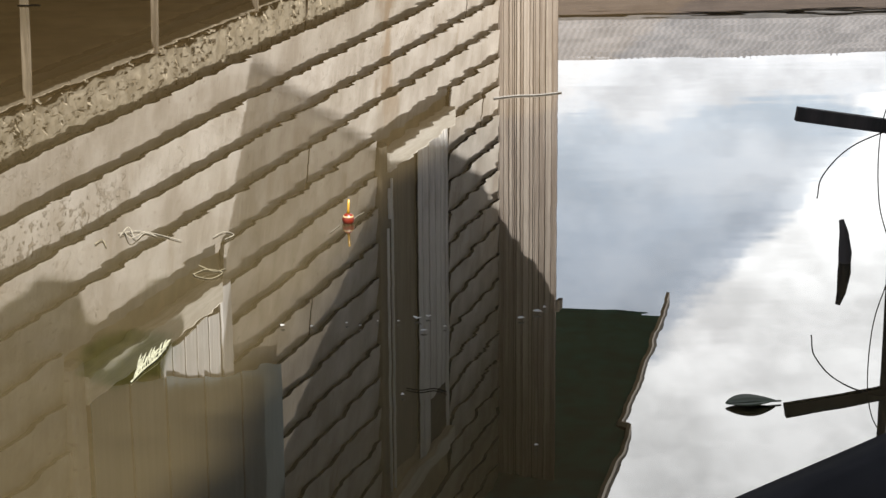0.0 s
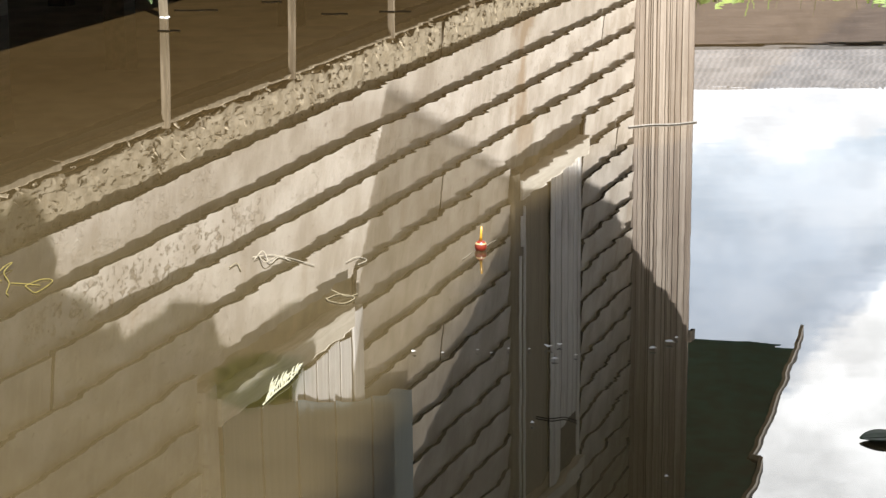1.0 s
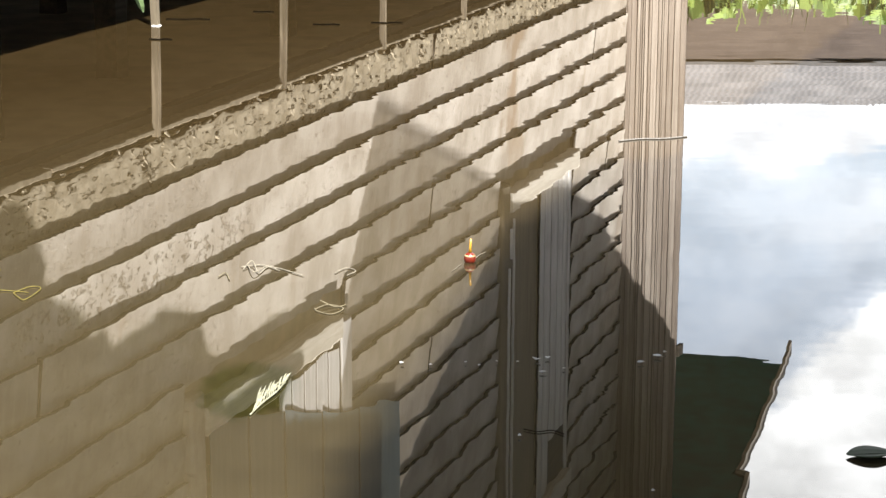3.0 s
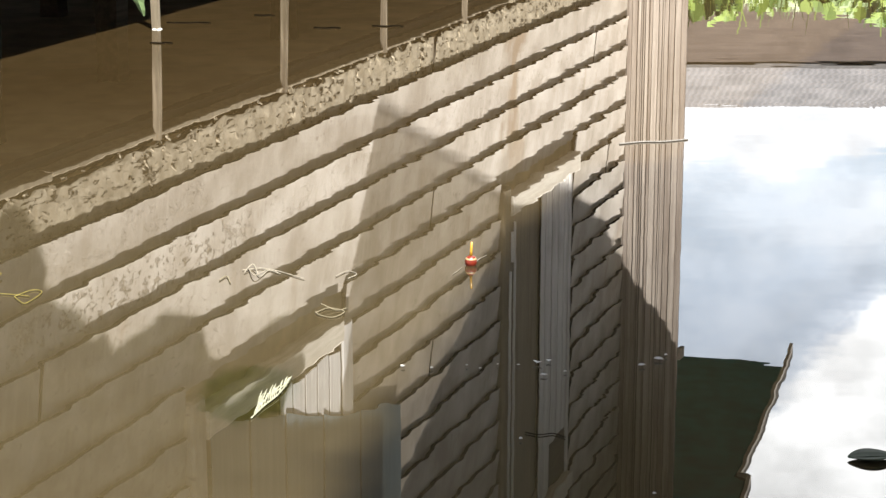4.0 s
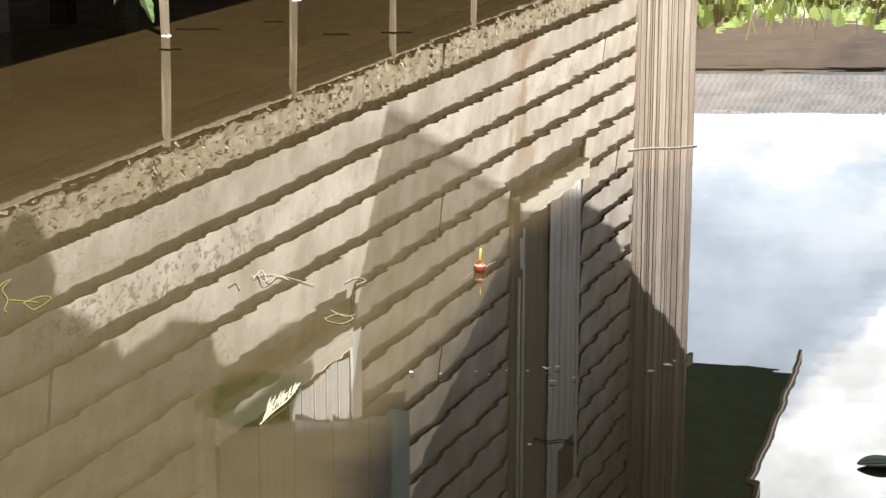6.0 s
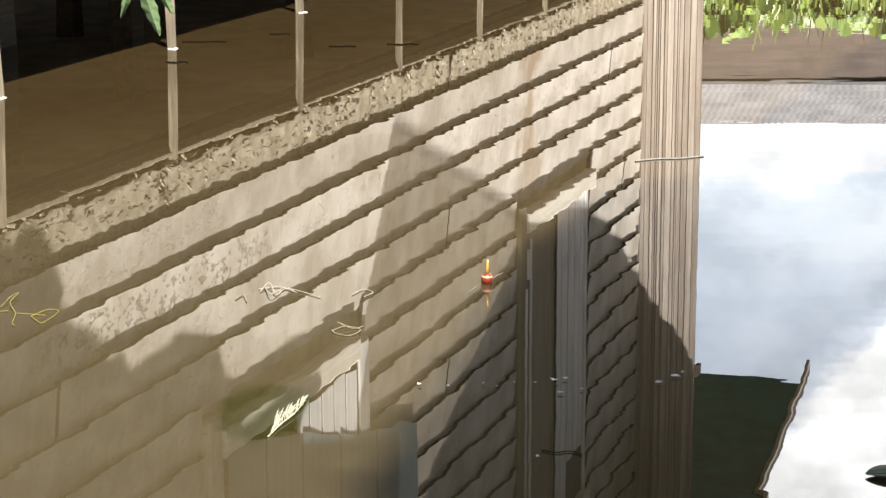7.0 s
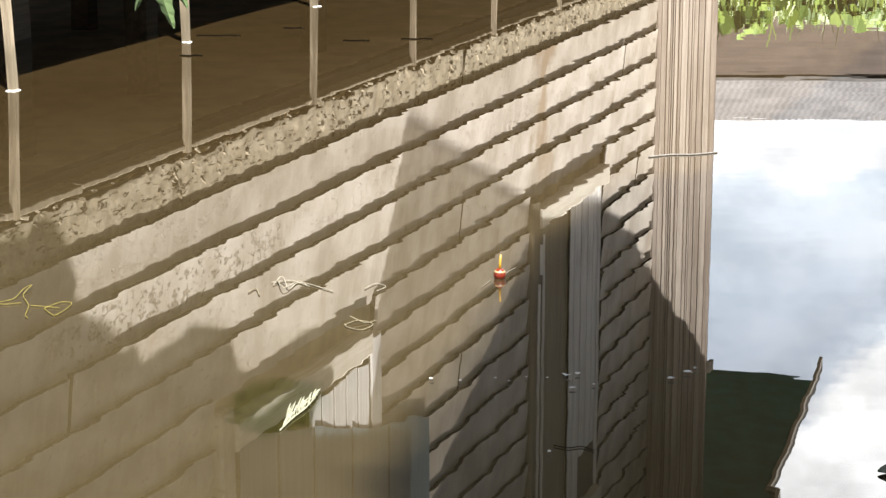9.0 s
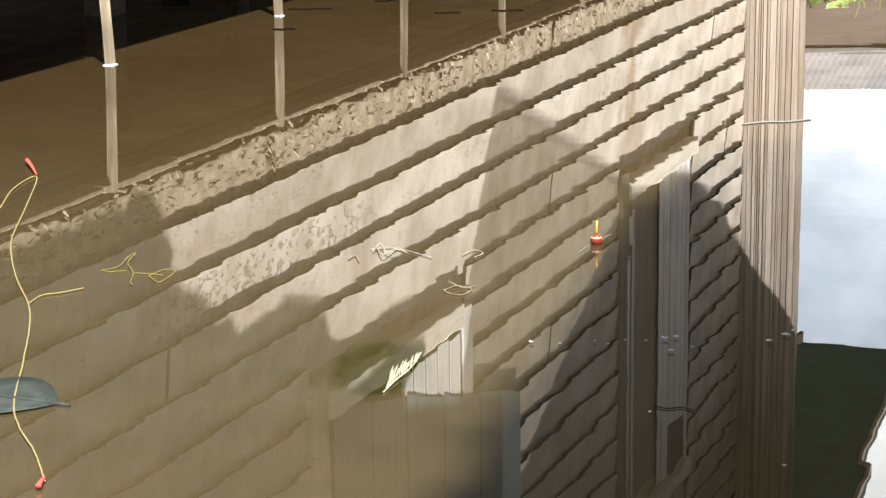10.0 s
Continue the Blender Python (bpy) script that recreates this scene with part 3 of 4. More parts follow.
def blades():
    vs, fs = [], []
    r = random.Random(3)
    for _ in range(3400):
        x, y = r.uniform(1.5, 9.0), r.uniform(19.6, 21.7)
        z = 0.98
        h = r.uniform(0.30, 0.62) * (1.25 if r.random() < 0.08 else 1.0)
        w = r.uniform(0.006, 0.013)
        a = r.uniform(0, 6.28)
        lx, ly = 0.35 * h * math.cos(a), 0.35 * h * math.sin(a)
        i = len(vs)
        vs += [(x - w, y, z), (x + w, y, z), (x - w * 0.8 + lx * 0.3, y + ly * 0.3, z + h * 0.6), (x + w * 0.8 + lx * 0.3, y + ly * 0.3, z + h * 0.6), (x + lx, y + ly, z + h)]
        fs += [(i, i + 1, i + 3, i + 2), (i + 2, i + 3, i + 4)]
    for _ in range(45):
        # tall pale stalks, bent at the tip
        x, y, h = r.uniform(1.5, 9.0), r.uniform(19.6, 20.4), r.uniform(0.52, 0.76)
        lx = r.uniform(-0.10, 0.10)
        i = len(vs)
        w = 0.006
        vs += [(x - w, y, 0.98), (x + w, y, 0.98), (x - w + lx * 0.5, y, 0.98 + h * 0.8), (x + w + lx * 0.5, y, 0.98 + h * 0.8), (x + lx - w, y, 0.98 + h), (x + lx + w, y, 0.98 + h)]
        fs += [(i, i + 1, i + 3, i + 2), (i + 2, i + 3, i + 5, i + 4)]
    for _ in range(1600):
        x, y = r.uniform(1.5, 9.0), r.uniform(19.6, 20.6)
        z = r.uniform(1.1, 1.54) + 0.08 * math.sin(x * 3) + 0.05 * math.sin(x * 11)
        s_ = r.choice((0.02, 0.035, 0.06, 0.09, 0.13))
        m = Euler((r.uniform(0.6, 1.8), r.uniform(-0.6, 0.6), r.uniform(-0.8, 0.8))).to_matrix()
        i = len(vs)
        for p in ((0, -1, 0), (0.6, -0.55, 0.12), (0.75, 0.1, 0.14), (0, 1, 0), (-0.75, 0.1, 0.14), (-0.6, -0.55, 0.12)):
            vs.append(tuple(Vector((x, y, z)) + s_ * (m @ Vector(p))))
        fs += [(i, i + 1, i + 2, i + 3), (i, i + 3, i + 4, i + 5)]
    me = bpy.data.meshes.new("grass")
    me.from_pydata(vs, [], fs)
    me.materials.append(M["grass"])
    tagged(new("grass", me), "bright green grass and weeds along the far bank", "grass", kind="stuff")


blades()


# ---- unseen trees added to shade the wall and the near water ----
def inside(poly, x, y):
    hit = False
    for (x0, y0), (x1, y1) in zip(poly, poly[1:] + poly[:1]):
        if (y0 > y) != (y1 > y) and x < (x1 - x0) * (y - y0) / (y1 - y0) + x0:
            hit = not hit
    return hit


def leaf_cloud(points, size, r):
    vs, fs = [], []
    for p in points:
        m = Euler((r.uniform(-0.7, 0.7), r.uniform(-0.7, 0.7), r.uniform(0, 6.28))).to_matrix()
        q = size * r.uniform(0.7, 1.3)
        i = len(vs)
        for c in ((0, -1, 0), (0.42, 0, 0.12), (0, 1, 0), (-0.42, 0, 0.12)):
            vs.append(tuple(p + q * (m @ Vector(c))))
        fs.append((i, i + 1, i + 2, i + 3))
    return vs, fs


RAY = SUNDIR / SUNDIR.z


def thin_rim(poly, x, y):
    return not (inside(poly, x + 0.03, y) and inside(poly, x, y - 0.03) and inside(poly, x - 0.03, y))


def shade_tree(label, foot, fork, origin, ax, ay, poly, up0, up1, count, size, seed, mat, dense=None):
    """An unseen tree, added so that its crown hangs between the sun and a patch of the plane (origin, ax, ay)."""
    r = random.Random(seed)
    xs, ys = [p[0] for p in poly], [p[1] for p in poly]
    pts, rim = [], []
    i = 0
    while len(pts) < count:
        # evenly spread, so that the shade has few chance gaps
        i += 1
        x = min(xs) + (max(xs) - min(xs)) * ((0.5 + i * 0.7548776662) % 1.0)
        y = min(ys) + (max(ys) - min(ys)) * ((0.5 + i * 0.5698402910) % 1.0)
        if inside(poly, x, y) and not (dense and thin_rim(poly, x, y)):
            pts.append(origin + ax * x + ay * y + RAY * r.uniform(up0, up1))
    if dense:
        # finer leaves along the rim
        while len(rim) < 6500:
            x, y = r.uniform(0.0, max(xs)), r.uniform(min(ys), max(ys))
            if inside(poly, x, y) and thin_rim(poly, x, y):
                rim.append(origin + ax * x + ay * y + RAY * r.uniform(up0, up1))
        xs, ys = [p[0] for p in dense], [p[1] for p in dense]
        more = len(pts) + 36000
        while len(pts) < more:
            x, y = r.uniform(min(xs), max(xs)), r.uniform(min(ys), max(ys))
            if inside(dense, x, y):
                pts.append(origin + ax * x + ay * y + RAY * r.uniform(up0, up1))
    tree = thing("tree", Matrix.Translation(foot), label, "tree", "trees on the near bank")
    vs, fs = leaf_cloud([p - Vector(foot) for p in pts], size, r)
    vs2, fs2 = leaf_cloud([p - Vector(foot) for p in rim], size * 0.5, r)
    fs += [tuple(i + len(vs) for i in f) for f in fs2]
    vs += vs2
    me = bpy.data.meshes.new("crown")
    me.from_pydata(vs, [], fs)
    me.materials.append(mat)
    crown = new("crown", me)
    crown.parent = tree
    mid = sum(pts, Vector()) / len(pts) - Vector(foot)
    fk = Vector(fork) - Vector(foot)
    smooth(part("trunk", tube([(0, 0, -0.4), fk * 0.3 + Vector((0.1, 0, 0)), fk * 0.65 + Vector((-0.08, 0.05, 0)), fk], [0.2, 0.16, 0.13, 0.10], 12), M["bark"], tree))
    for j in range(7):
        e = r.choice(pts) - Vector(foot)
        m = (fk + e) / 2 + Vector((r.uniform(-0.2, 0.2), r.uniform(-0.2, 0.2), 0.25))
        smooth(part("limb", tube([fk, m, e], [0.07, 0.04, 0.012], 8), M["bark"], tree))


# crown outline follows the shade wanted on wall, sill and panel
WEST = [(-2.6, 0.4), (0.14, 0.46), (0.24, 0.63), (0.27, 0.7), (0.285, 0.733), (0.263, 0.809), (0.337, 0.865), (0.485, 0.946), (0.561, 1.041), (0.669, 1.042), (0.735, 1.16), (0.885, 1.145), (1.07, 1.128), (1.16, 1.118), (1.34, 1.2), (1.48, 1.265), (1.54, 1.411), (1.66, 1.5), (1.84, 1.51), (2.02, 1.485), (2.18, 1.465), (2.36, 1.475), (2.47, 1.52), (2.49, 1.58), (2.38, 1.65), (2.26, 1.7), (2.24, 1.83), (2.78, 1.985), (3.45, 2.165), (3.45, 3.5), (-2.6, 3.5)]
inset = 0.022
shade_tree("unseen leafy tree added to shade the wall, leaning over the pond", (-4.2, -1.6, 0.0), (-3.3, 2.2, 5.4), WO + N * 0.03, U, Vector((0, 0, 1)), [(a - inset, b + inset) for a, b in WEST], 1.9, 2.2, 125000, 0.024, 5, M["thin_leaves"], [(1.50, 1.66), (1.90, 1.76), (2.78, 2.01), (3.45, 2.19), (3.45, 3.3), (1.50, 3.3)])
NEAR = [(-0.31, -2.8), (-0.25, 2.2), (-0.09, 2.75), (0.07, 3.6), (0.22, 4.3), (0.5, 5.1), (1.4, 5.2), (3.6, 4.0), (3.9, 0.0), (3.2, -2.8)]
GROUND = (Vector((0, 0, 0)), Vector((1, 0, 0)), Vector((0, 1, 0)))
shade_tree("unseen tall leafy tree added to shade the near water", (2.9, -4.6, 0.0), (2.8, -3.2, 7.5), *GROUND, NEAR, 9.5, 12.0, 42000, 0.085, 6, M["leaves"])
# low crown out of view, added to block sky over the near water
BUSH = [(0.02, -3.2), (0.05, 2.2), (0.15, 2.75), (0.26, 3.6), (0.38, 4.3), (0.66, 5.1), (1.2, 6.5), (1.8, 8.0), (5.6, 8.0), (6.2, 0.0), (5.2, -3.6)]
shade_tree("unseen low tree added to cut skylight on the near water", (4.4, -5.2, 0.0), (3.6, -3.6, 2.0), *GROUND, BUSH, 2.2, 3.4, 90000, 0.06, 8, M["leaves"])


def bank_tree(x, y, h, rad, seed):
    """A rounded bushy tree of clumped leaves, unseen, added to block skylight."""
    r = random.Random(seed)
    tree = thing("tree", pose(x, y, 0.9), "unseen bushy tree added on the side bank to block skylight", "tree", "trees on the side bank")
    smooth(part("trunk", tube([(0, 0, -0.5), (0.1, 0, h * 0.25), (0, 0.1, h * 0.5), (0, 0, h * 0.8)], [0.24, 0.19, 0.14, 0.05], 10), M["bark"], tree))
    pts = []
    for _ in range(46):
        a, b = r.uniform(0, 6.28), r.uniform(-0.9, 1.0)
        d = rad * r.uniform(0.45, 1.0)
        c = Vector((d * math.cos(a) * math.sqrt(1 - b * b * 0.8), d * math.sin(a) * math.sqrt(1 - b * b * 0.8), h * 0.58 + b * h * 0.42))
        if r.random() < 0.2:
            smooth(part("limb", tube([(0, 0, h * 0.35), c * 0.5 + Vector((0, 0, h * 0.2)), c], [0.08, 0.05, 0.01], 6), M["bark"], tree))
        pts += [c + Vector((r.gauss(0, 0.42), r.gauss(0, 0.42), r.gauss(0, 0.34))) for _ in range(190)]
    vs, fs = leaf_cloud(pts, 0.15, r)
    me = bpy.data.meshes.new("crown")
    me.from_pydata(vs, [], fs)
    me.materials.append(M["leaves"])
    ob = new("crown", me)
    ob.parent = tree


# row kept out of view; heights set by the skylight to block
for x, y, h, rad, seed in ((8.9, 17.0, 6.5, 2.2, 31), (8.6, 13.4, 7.0, 2.3, 32), (8.8, 10.0, 9.0, 2.6, 33), (8.6, 6.6, 12.0, 2.9, 34), (8.9, 3.2, 11.5, 2.9, 35), (8.7, -0.4, 12.0, 2.9, 36), (9.0, -4.0, 11.5, 3.0, 37)):
    bank_tree(x, y, h, rad, seed)

# ---- on the water ----
def float_bob():
    ob = thing("fishing_float", pose(0.1175, 4.085, 0, 2, 1), "small red fishing float with cream band and yellow stem", "fishing float")
    r = 0.0128
    prof = [(r * math.sin(math.pi * (0.12 + 0.88 * i / 14)), 0.008 - r * 1.05 * math.cos(math.pi * (0.12 + 0.88 * i / 14))) for i in range(15)]
    prof[-1] = (0.002, prof[-1][1])
    body = smooth(part("bulb", lathe(prof), material("float_red", plain((0.13, 0.014, 0.005), 0.35, grain=60, vary=0.1)), ob))
    band = [(r * 1.012 * math.sin(a), 0.008 - r * 1.06 * math.cos(a)) for a in (1.95, 2.05, 2.15, 2.25)]
    smooth(part("band", lathe(band), material("float_cream", plain((0.30, 0.20, 0.10), 0.35, vary=0.05)), body))
    smooth(part("stem", tube([(0, 0, 0.018), (0, 0, 0.030), (0.0008, 0, 0.050)], [0.0045, 0.0026, 0.0022], 10), material("float_yellow", plain((0.32, 0.17, 0.012), 0.35, vary=0.08)), ob))
    smooth(part("keel", tube([(0, 0, -0.008), (0, 0, -0.04)], [0.003, 0.002], 8), material("float_keel", plain((0.5, 0.3, 0.05), 0.4)), ob))


float_bob()


def strand(points, rad, wob=0.0, seed=1, sub=8):
    """Points of a soft curve through the given ones (Catmull-Rom)."""
    r = random.Random(seed)
    p = [Vector(q) for q in points]
    p = [2 * p[0] - p[1]] + p + [2 * p[-1] - p[-2]]
    out = []
    for a, b, c, d in zip(p, p[1:], p[2:], p[3:]):
        for i in range(sub):
            t = i / sub
            out.append(0.5 * (2 * b + (c - a) * t + (2 * a - 5 * b + 4 * c - d) * t * t + (3 * b - a - 3 * c + d) * t ** 3) + Vector((r.uniform(-wob, wob), r.uniform(-wob, wob), 0)))
    out.append(p[-2])
    return tube(out, rad, 6)


M["straw"] = material("dry_straw", plain((0.105, 0.09, 0.058), 0.8, grain=80, spec=0.1))
M["pale"] = material("bleached_straw", plain((0.15, 0.135, 0.105), 0.8, grain=80, spec=0.1))
M["yellow"] = material("yellow_stem", plain((0.10, 0.082, 0.022), 0.8, grain=80, spec=0.1))
M["grey_reed"] = material("grey_reed", plain((0.115, 0.108, 0.098), 0.7, grain=90, spec=0.2))
# near-black, for one floating twig and for the shadow strips by the stilts
M["twig"] = material("twig_and_shadow", plain((0.002, 0.0016, 0.0012), 1.0, grain=50, spec=0.0))


def on_water(name, x, y, lines, rad, mat, label, cat, group="", z=0.002):
    ob = thing(name, pose(x, y, z), label, cat, group)
    for i, ln in enumerate(lines):
        smooth(part("stalk", strand([(a, b, (c[0] if c else 0.0)) for a, b, *c in ln], rad, 0.0, i), mat, ob))
    return ob


CL = "straw adrift on the pond"
on_water("straw_clump", -0.322, 4.02, [[(-0.025, 0.0), (-0.01, 0.045, 0.006), (0.01, -0.03), (0.03, 0.02), (0.1, -0.05)], [(-0.02, 0.04), (0.0, -0.04, 0.005), (0.025, 0.03), (0.045, -0.005)], [(-0.03, 0.02), (0.01, 0.035), (0.05, -0.012)]], 0.0011, M["pale"], "tangle of bleached straw floating on the water", "straw", CL)
on_water("straw_loop", -0.137, 4.0, [[(-0.022, -0.01), (0.0, 0.03), (0.02, 0.005), (0.003, -0.03)]], 0.001, M["pale"], "curled bleached straw floating on the water", "straw", CL)
on_water("straw_loop", -0.158, 3.715, [[(-0.028, 0.005), (-0.005, 0.035), (0.025, 0.01), (0.005, -0.03), (-0.022, -0.012), (-0.03, 0.01)], [(-0.02, 0.03, 0.01), (0.01, 0.02), (0.03, 0.035)]], 0.0011, M["straw"], "ring of dry straw floating on the water", "straw", CL)
on_water("yellow_stalk", -0.835, 3.88, [[(-0.05, 0.0), (-0.02, 0.03), (-0.012, 0.09, 0.004), (0.0, 0.115, 0.006), (-0.004, 0.05, 0.003), (0.02, -0.02), (0.028, -0.09), (0.036, -0.11)], [(0.002, 0.0), (-0.03, -0.012), (-0.045, 0.0)], [(0.022, -0.02), (0.06, -0.03), (0.085, -0.04)]], 0.001, M["yellow"], "bent yellow plant stalk floating on the water", "stalk", CL)
on_water("yellow_stalk", -0.75, 3.84, [[(-0.03, -0.002), (-0.005, 0.045), (0.018, 0.03), (0.002, -0.05), (-0.016, -0.03), (-0.03, -0.002)]], 0.001, M["yellow"], "looped yellow plant stalk floating on the water", "stalk", CL)
on_water("straw_bit", -0.38, 3.96, [[(-0.012, 0.0), (0.0, 0.03), (0.012, -0.02)]], 0.0013, M["straw"], "short curl of straw floating on the water", "straw", CL)
on_water("reed", 0.65, 5.42, [[(-0.095, -0.03), (-0.03, 0.0), (0.03, 0.004), (0.098, 0.035)]], 0.0022, M["grey_reed"], "thin grey reed lying on the water", "reed", CL)
# dark strips laid on the water in place of shadows beside the stilts
for x, y, L in ((-0.87, 7.846, 0.085), (-0.594, 8.07, 0.04), (-0.91, 7.30, 0.04), (-0.33, 7.70, 0.05), (-0.1, 7.75, 0.06)):
    on_water("twig", x, y, [[(-L, 0.01), (0, 0.0), (L * 0.4, 0.012), (L, 0.0)]], 0.006, M["twig"], "dark strip standing in for a shadow beside the stilts", "twig", "twigs by the stilts", z=-0.0012)

on_water("twig", 0.205, 3.012, [[(-0.032, 0.012), (-0.01, 0.0), (0.012, 0.006), (0.030, -0.012)]], 0.0009, M["twig"], "thin dark wet twig floating on still water", "twig")

# string with red tips
LOOP = [(-1.231, 4.44), (-1.25, 4.648), (-1.225, 4.774), (-1.172, 4.438), (-1.126, 4.12), (-1.048, 3.84), (-0.973, 3.633), (-0.934, 3.481), (-0.89, 3.243), (-0.856, 3.046), (-0.817, 2.923), (-0.77, 2.82), (-0.723, 2.689)]
cord = thing("cord", pose(0, 0, 0.003), "pale yellow cord with frayed red tips adrift on the pond", "cord")
M["cord"] = material("cord_yarn", plain((0.13, 0.105, 0.045), 0.8, grain=200, spec=0.1))
M["red"] = material("red_yarn", plain((0.26, 0.045, 0.035), 0.8, grain=200, spec=0.1))
smooth(part("line", strand([(x, y, 0) for x, y in LOOP], 0.0016, 0.0004, 2), M["cord"], cord))
smooth(part("branch_line", strand([(-0.973, 3.633, 0), (-0.96, 3.692, 0), (-0.926, 3.712, 0), (-0.889, 3.744, 0)], 0.0014), M["cord"], cord))
smooth(part("tip", strand([(-1.230, 4.793, 0.002), (-1.260, 4.868, 0.008), (-1.289, 4.943, 0.006)], [0.002 + 0.0045 * (i / 16) for i in range(17)]), M["red"], cord, "frayed red tip"))
smooth(part("tip", strand([(-0.726, 2.701, 0.002), (-0.726, 2.681, 0.004), (-0.726, 2.660, 0.003)], [0.002 + 0.003 * (i / 16) for i in range(17)]), M["red"], cord, "frayed red tip"))


def flat_leaf(name, x, y, length, width, turn, curl, mat, label, z=0.003, fold=0.2):
    """A folded pointed leaf with a midrib, lying on the water."""
    bm = bmesh.new()
    n = 12
    rows = []
    for i in range(n + 1):
        t = i / n
        w = width * math.sin(math.pi * min(1, t * 0.97 + 0.02)) ** 0.8 * (1 - 0.35 * t)
        zc = length * curl * (t - 0.4) ** 2
        rows.append([bm.verts.new((length * (t - 0.5), s_ * w / 2, zc + abs(s_) * fold * w)) for s_ in (-1, -0.5, 0, 0.5, 1)])
    for r0, r1 in zip(rows, rows[1:]):
        for j in range(4):
            bm.faces.new((r0[j], r0[j + 1], r1[j + 1], r1[j]))
    ob = thing(name, pose(x, y, z, 0, 0, turn), label, "leaf")
    bl = smooth(part("blade", bm, mat, ob))
    bl.modifiers.new("thickness", "SOLIDIFY").thickness = 0.0008
    smooth(part("midrib", tube([(-length * 0.5, 0, length * curl * 0.16 + 0.0006), (0, 0, 0.0015), (length * 0.45, 0, length * curl * 0.05 + 0.0006), (length * 0.62, 0.003 * length, length * curl * 0.12)], [0.008 * length, 0.016 * length, 0.02 * length, 0.018 * length], 6), mat, ob))
    return ob


M["green_leaf"] = material("green_leaf", plain((0.009, 0.017, 0.005), 0.6, grain=60, spec=0.2))
M["pond_leaf"] = material("pond_leaf", plain((0.016, 0.020, 0.018), 0.7, grain=25, vary=0.35, spec=0.12))
M["glint"] = material("bleached_leaf", plain((0.26, 0.255, 0.24), 0.5, grain=60, vary=0.1))
flat_leaf("floating_leaf", 0.694, 2.90, 0.078, 0.062, 4, 0.06, M["green_leaf"], "curled dark green leaf floating on the water", fold=0.10)
flat_leaf("sunken_leaf", -0.879, 3.075, 0.20, 0.24, -20, 0.0, M["pond_leaf"], "broad dark lily leaf lying on the water", z=0.002, fold=0.01)
for x, y, L, w, t in ((0.395, 3.372, 0.013, 0.012, 10), (0.428, 3.408, 0.017, 0.014, -25), (0.091, 3.375, 0.005, 0.006, 0), (0.114, 3.357, 0.006, 0.006, 30), (0.145, 3.380, 0.004, 0.006, 0), (0.181, 3.377, 0.005, 0.005, 0), (0.221, 3.318, 0.012, 0.008, 0), (0.259, 3.338, 0.006, 0.006, 0), (0.215, 3.39, 0.007, 0.02, 60), (0.444, 3.433, 0.006, 0.01, 0), (0.165, 2.99, 0.006, 0.01, 0), (0.345, 2.75, 0.006, 0.008, 0), (-0.02, 3.37, 0.008, 0.012, 40), (0.03, 3.36, 0.006, 0.008, 0), (0.235, 3.40, 0.008, 0.012, 80)):
    flat_leaf("leaf_scrap", x, y, L, w, t, 0.3, M["glint"], "tiny bleached scrap of leaf floating on the water")

# feathery weed tuft
tuft = thing("weed_tuft", pose(-0.248, 3.205, 0.002) @ Matrix.Scale(1.15, 4), "tuft of pale feathery pondweed at the surface", "pondweed")
r5 = random.Random(11)
M["tuft"] = material("pale_weed", plain((0.15, 0.148, 0.105), 0.8, grain=90, spec=0.1))
smooth(part("stem", strand([(-0.0115, -0.094, 0), (0.002, -0.045, 0.001), (0.018, 0.0, 0.002), (0.029, 0.05, 0.002)], 0.0013), M["tuft"], tuft))
for i in range(38):
    t = r5.random() ** 0.8
    bx, by = -0.0115 + 0.0405 * t, -0.094 + 0.14 * t
    lean = r5.uniform(-0.004, 0.011) * (1 - 0.5 * t)
    far = (0.115 - 0.06 * t) * r5.uniform(0.45, 1.0)
    smooth(part("frond", strand([(bx, by, 0.001), (bx + lean * 0.3 - 0.001, by + far * 0.5, 0.002), (bx + lean, by + far, 0.0012)], [r5.uniform(0.0006, 0.0009)] * 4 + [0.0012, 0.0014, 0.0013, 0.0009, 0.0004], 0, i, 4), M["tuft"], tuft))

# mooring post with an arm, and a leaning stake
M["black_wood"] = material("black_wood", wood((0.035, 0.028, 0.025), (0.012, 0.010, 0.010), 2))
post = thing("mooring_post", pose(1.142, 3.671, 0), "thin black post with a side arm standing in the water", "post")
smooth(part("pole", tube([(0.004, 0, -0.6), (0.002, 0, 0.0), (0, 0, 0.22), (-0.002, 0, 0.36)], [0.010, 0.010, 0.009, 0.009], 10), M["black_wood"], post))
part("arm", prism([(-0.200, -0.008), (0.0, -0.010), (0.06, -0.010), (0.06, 0.008), (-0.200, 0.008)], 0.0, 0.026), M["black_wood"], post).matrix_local = pose(0, 0, 0.250, 0, 9, 0)
smooth(part("wire", strand([(-0.155, -0.02, 0.135), (-0.145, -0.02, 0.18), (-0.09, -0.02, 0.235), (0.02, -0.01, 0.275)], 0.0014), M["black_wood"], post))
smooth(part("wire", strand([(0.005, 0, 0.36), (-0.028, -0.01, 0.30), (-0.038, -0.01, 0.22), (-0.032, -0.01, 0.12), (-0.008, 0, 0.045)], 0.0012), M["black_wood"], post))
stake = thing("stake", pose(1.050, 3.68, 0), "broken dark stake leaning in the water", "stake")
smooth(part("shaft", tube([(0.004, 0, -0.6), (0.004, 0, -0.02), (0.004, 0, 0.02), (0.0, 0, 0.06), (-0.006, 0, 0.084)], [0.010, 0.011, 0.013, 0.009, 0.005], 10), M["black_wood"], stake))

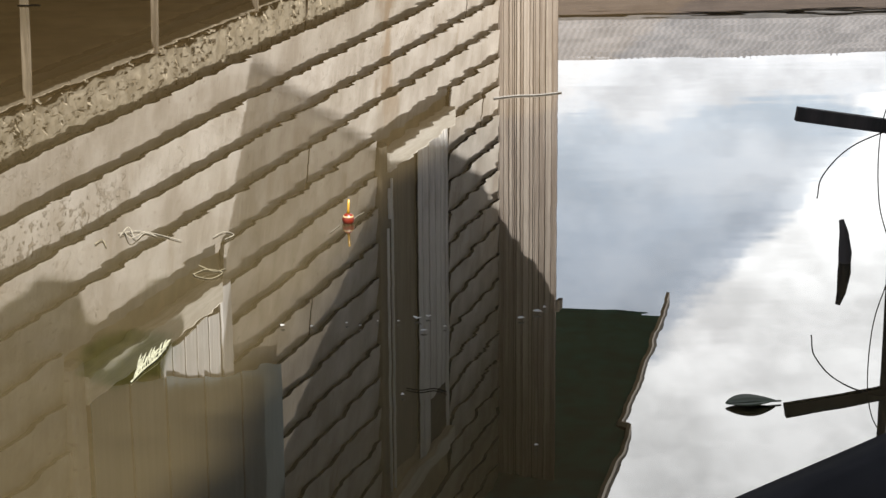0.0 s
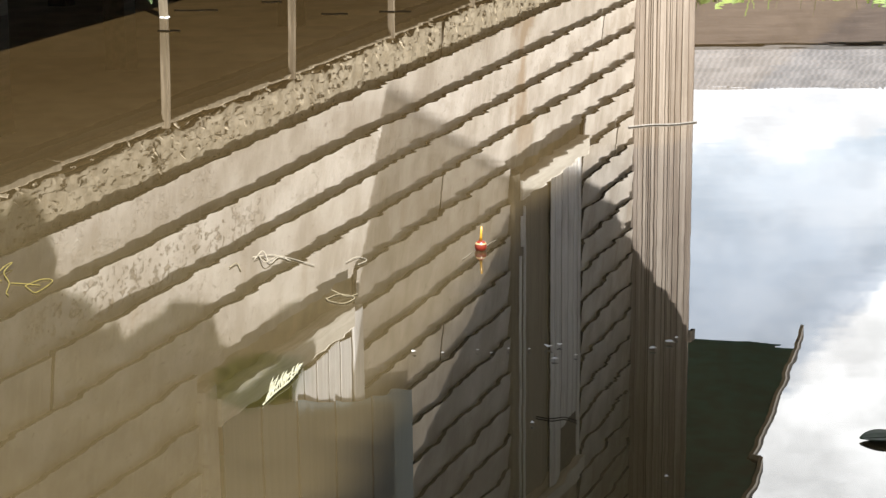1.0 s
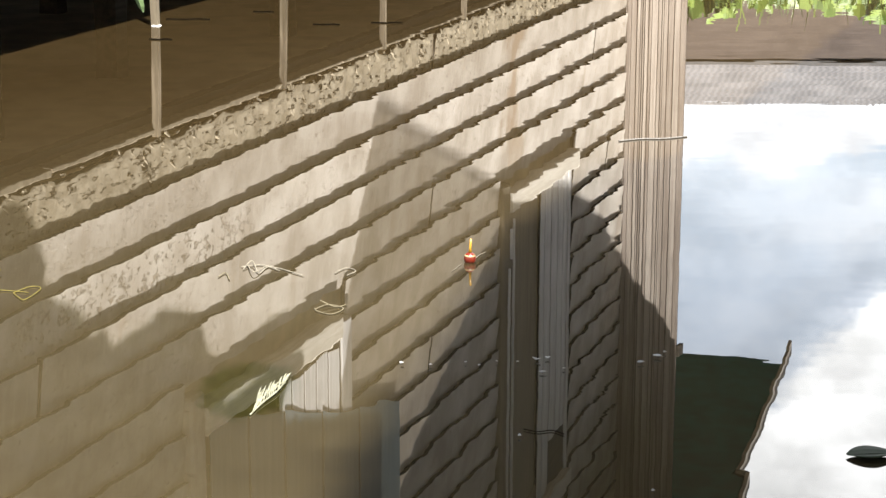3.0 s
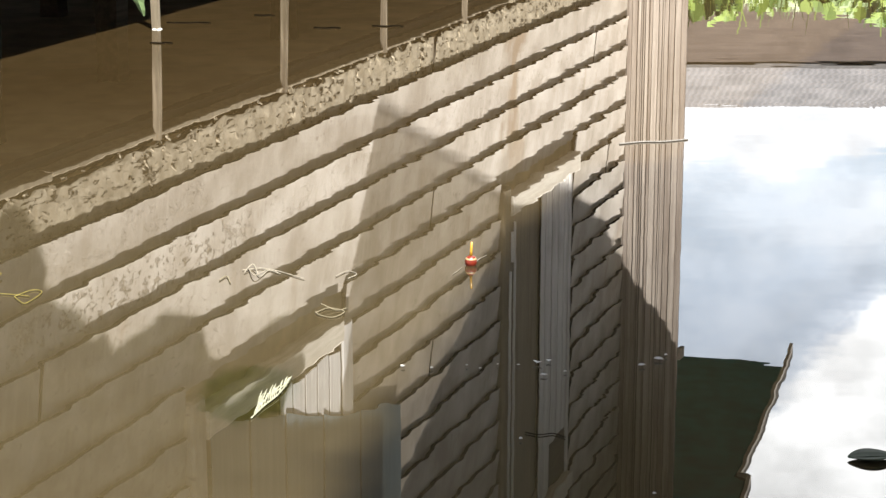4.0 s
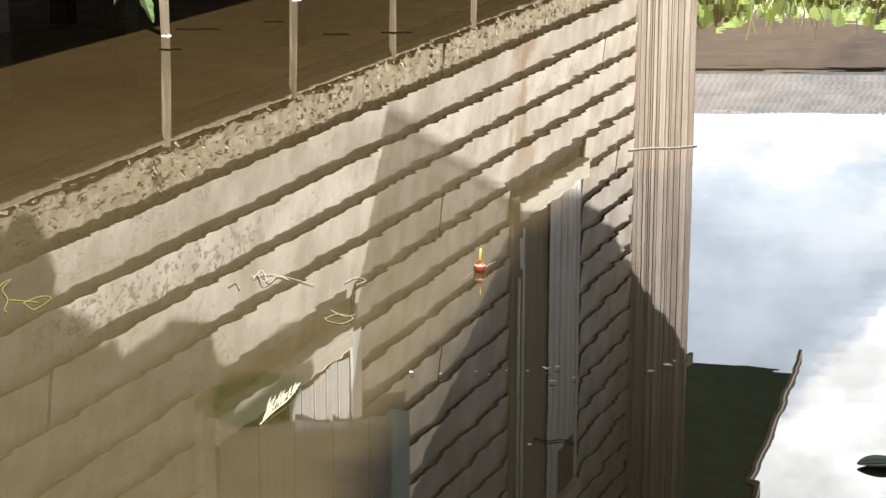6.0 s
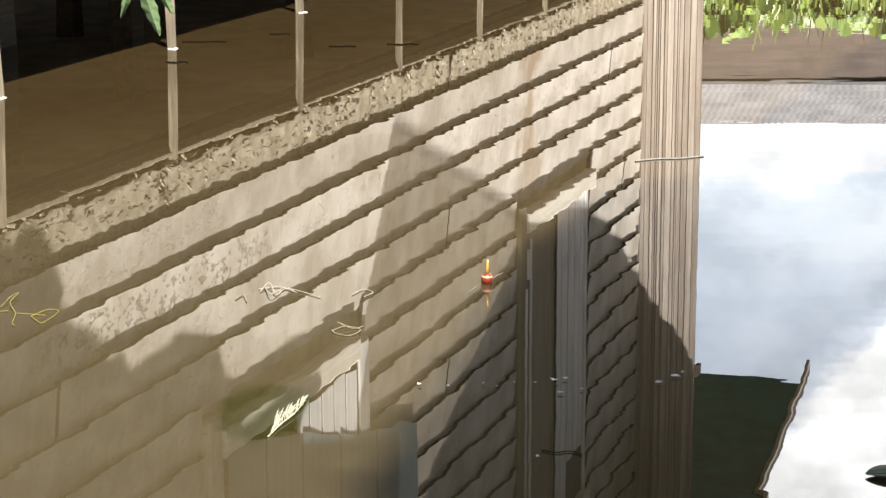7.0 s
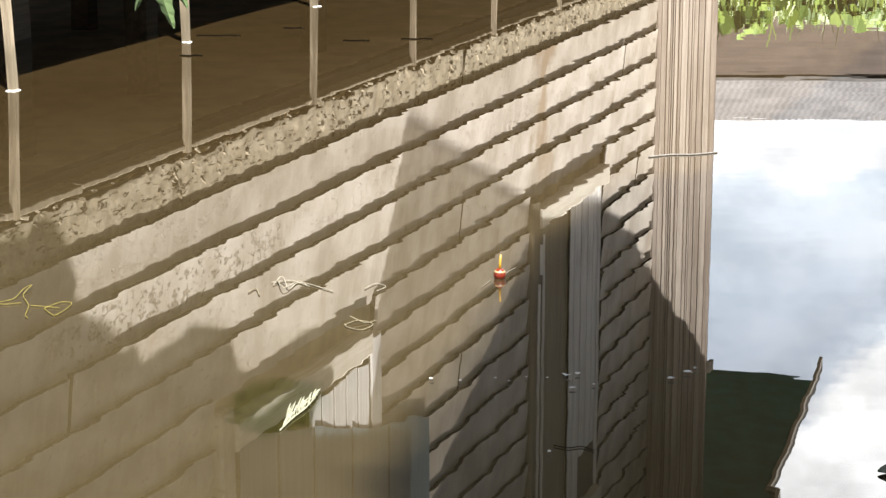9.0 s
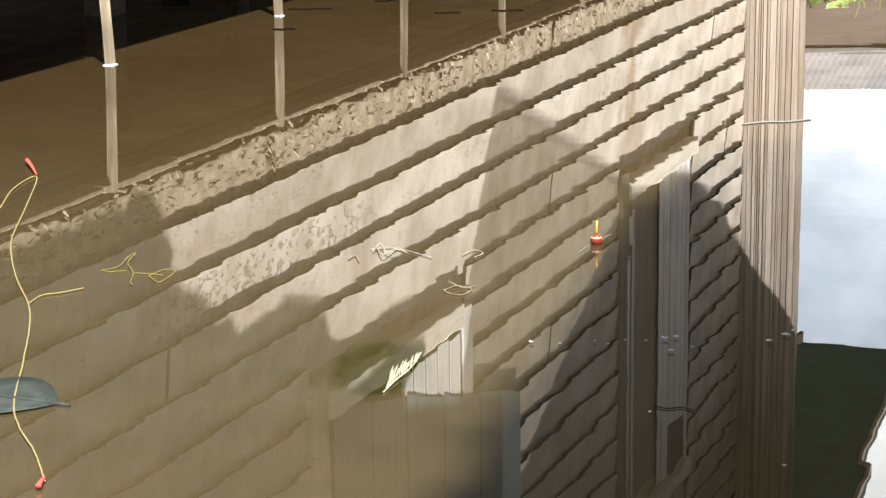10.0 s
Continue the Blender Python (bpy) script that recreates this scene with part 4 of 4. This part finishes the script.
# rail of the boat that the viewer stands in
M["rubber"] = material("black_rubber", plain((0.010, 0.010, 0.011), 0.9, grain=15, spec=0.05))
boat = thing("boat", pose(0, 0, 0), "dark rowing boat moored at the near bank", "boat")
P0, P1 = Vector((0.16, 0.87, 0.650)), Vector((0.33, 0.93, 0.690))
dd = (P1 - P0)
smooth(part("gunwale", strand([P0 - dd * 4 + Vector((0, -0.25, 0)), P0 - dd * 1.5 + Vector((0, -0.05, -0.012)), P0 + Vector((0, 0, -0.012)), P1 + Vector((0, 0, -0.008)), P1 + dd * 2, P1 + dd * 5 + Vector((0, -0.3, 0))], 0.026), M["rubber"], boat))
part("hull", prism([(-0.55, -0.7), (-0.45, 0.45), (0.1, 0.80), (0.45, 0.88), (1.1, 0.7), (1.2, -0.7)], -0.15, 0.50), M["rubber"], boat)

# twig with leaves hanging in from the leaning tree
M["fresh"] = material("fresh_leaf", plain((0.055, 0.082, 0.034), 0.6, grain=50, spec=0.2))
spray = thing("hanging_spray", pose(-0.267, 1.86, 0.907), "hanging twig with pointed green leaves", "twig")
smooth(part("twig", strand([(-0.012, 0.0, -0.031), (0.0, 0, 0.03), (-0.05, -0.2, 0.5), (-0.4, -1.2, 1.8), (-1.2, -2.6, 4.3)], 0.002), M["bark"], spray))


def hang_leaf(x, z, length, width, lean):
    bm = bmesh.new()
    n = 9
    rows = []
    for i in range(n + 1):
        t = i / n
        w = width * math.sin(math.pi * (0.04 + 0.95 * t)) ** 0.75 * (1.1 - 0.6 * t) * (1 + 0.10 * (-1) ** i)
        rows.append([bm.verts.new((x + lean * t + s_ * w / 2, 0.004 * abs(s_), z - length * t)) for s_ in (-1, 0, 1)])
    for r0, r1 in zip(rows, rows[1:]):
        for j in range(2):
            bm.faces.new((r0[j], r0[j + 1], r1[j + 1], r1[j]))
    ob = part("leaf", bm, M["fresh"], spray)
    ob.modifiers.new("thickness", "SOLIDIFY").thickness = 0.0006


hang_leaf(0.005, -0.0527, 0.0465, 0.0161, 0.0149)
hang_leaf(-0.0012, -0.0446, 0.0384, 0.0099, -0.0136)
hang_leaf(0.0217, -0.0558, 0.0248, 0.0099, 0.0112)
hang_leaf(-0.0062, -0.0186, 0.0372, 0.0136, -0.0186)

# foam where the stilts stand in the water
M["foam"] = material("foam", plain((0.30, 0.30, 0.29), 0.6, grain=120, vary=0.1))
for i in range(-1, 5):
    ob = thing("foam", WALL @ pose(STILTS[i + 1] - 0.004, -0.062, 0.0), "white foam caught round a stilt", "foam", "foam round the stilts")
    r6 = random.Random(40 + i)
    for j in range(5):
        bm = bmesh.new()
        bmesh.ops.create_uvsphere(bm, u_segments=10, v_segments=6, radius=1.0)
        sx, sy = r6.uniform(0.006, 0.014), r6.uniform(0.008, 0.016)
        at = Vector((r6.uniform(-0.018, 0.022), r6.uniform(-0.015, 0.01), 0.0))
        for v in bm.verts:
            v.co = Vector((v.co.x * sx, v.co.y * sy, v.co.z * 0.004)) + at
        smooth(part("bubble", bm, M["foam"], ob))

# fishing line beside the float
line = thing("fishing_line", pose(0.1175, 4.09, 0.0012), "thin pale fishing line lying on the water", "fishing line")
smooth(part("strand", strand([(-0.040, -0.085, 0), (-0.030, -0.06, 0), (-0.018, -0.025, 0)], 0.0006), M["pale"], line))
smooth(part("strand", strand([(0.012, 0.02, 0), (0.022, 0.05, 0), (0.036, 0.075, 0)], 0.0008), M["pale"], line))
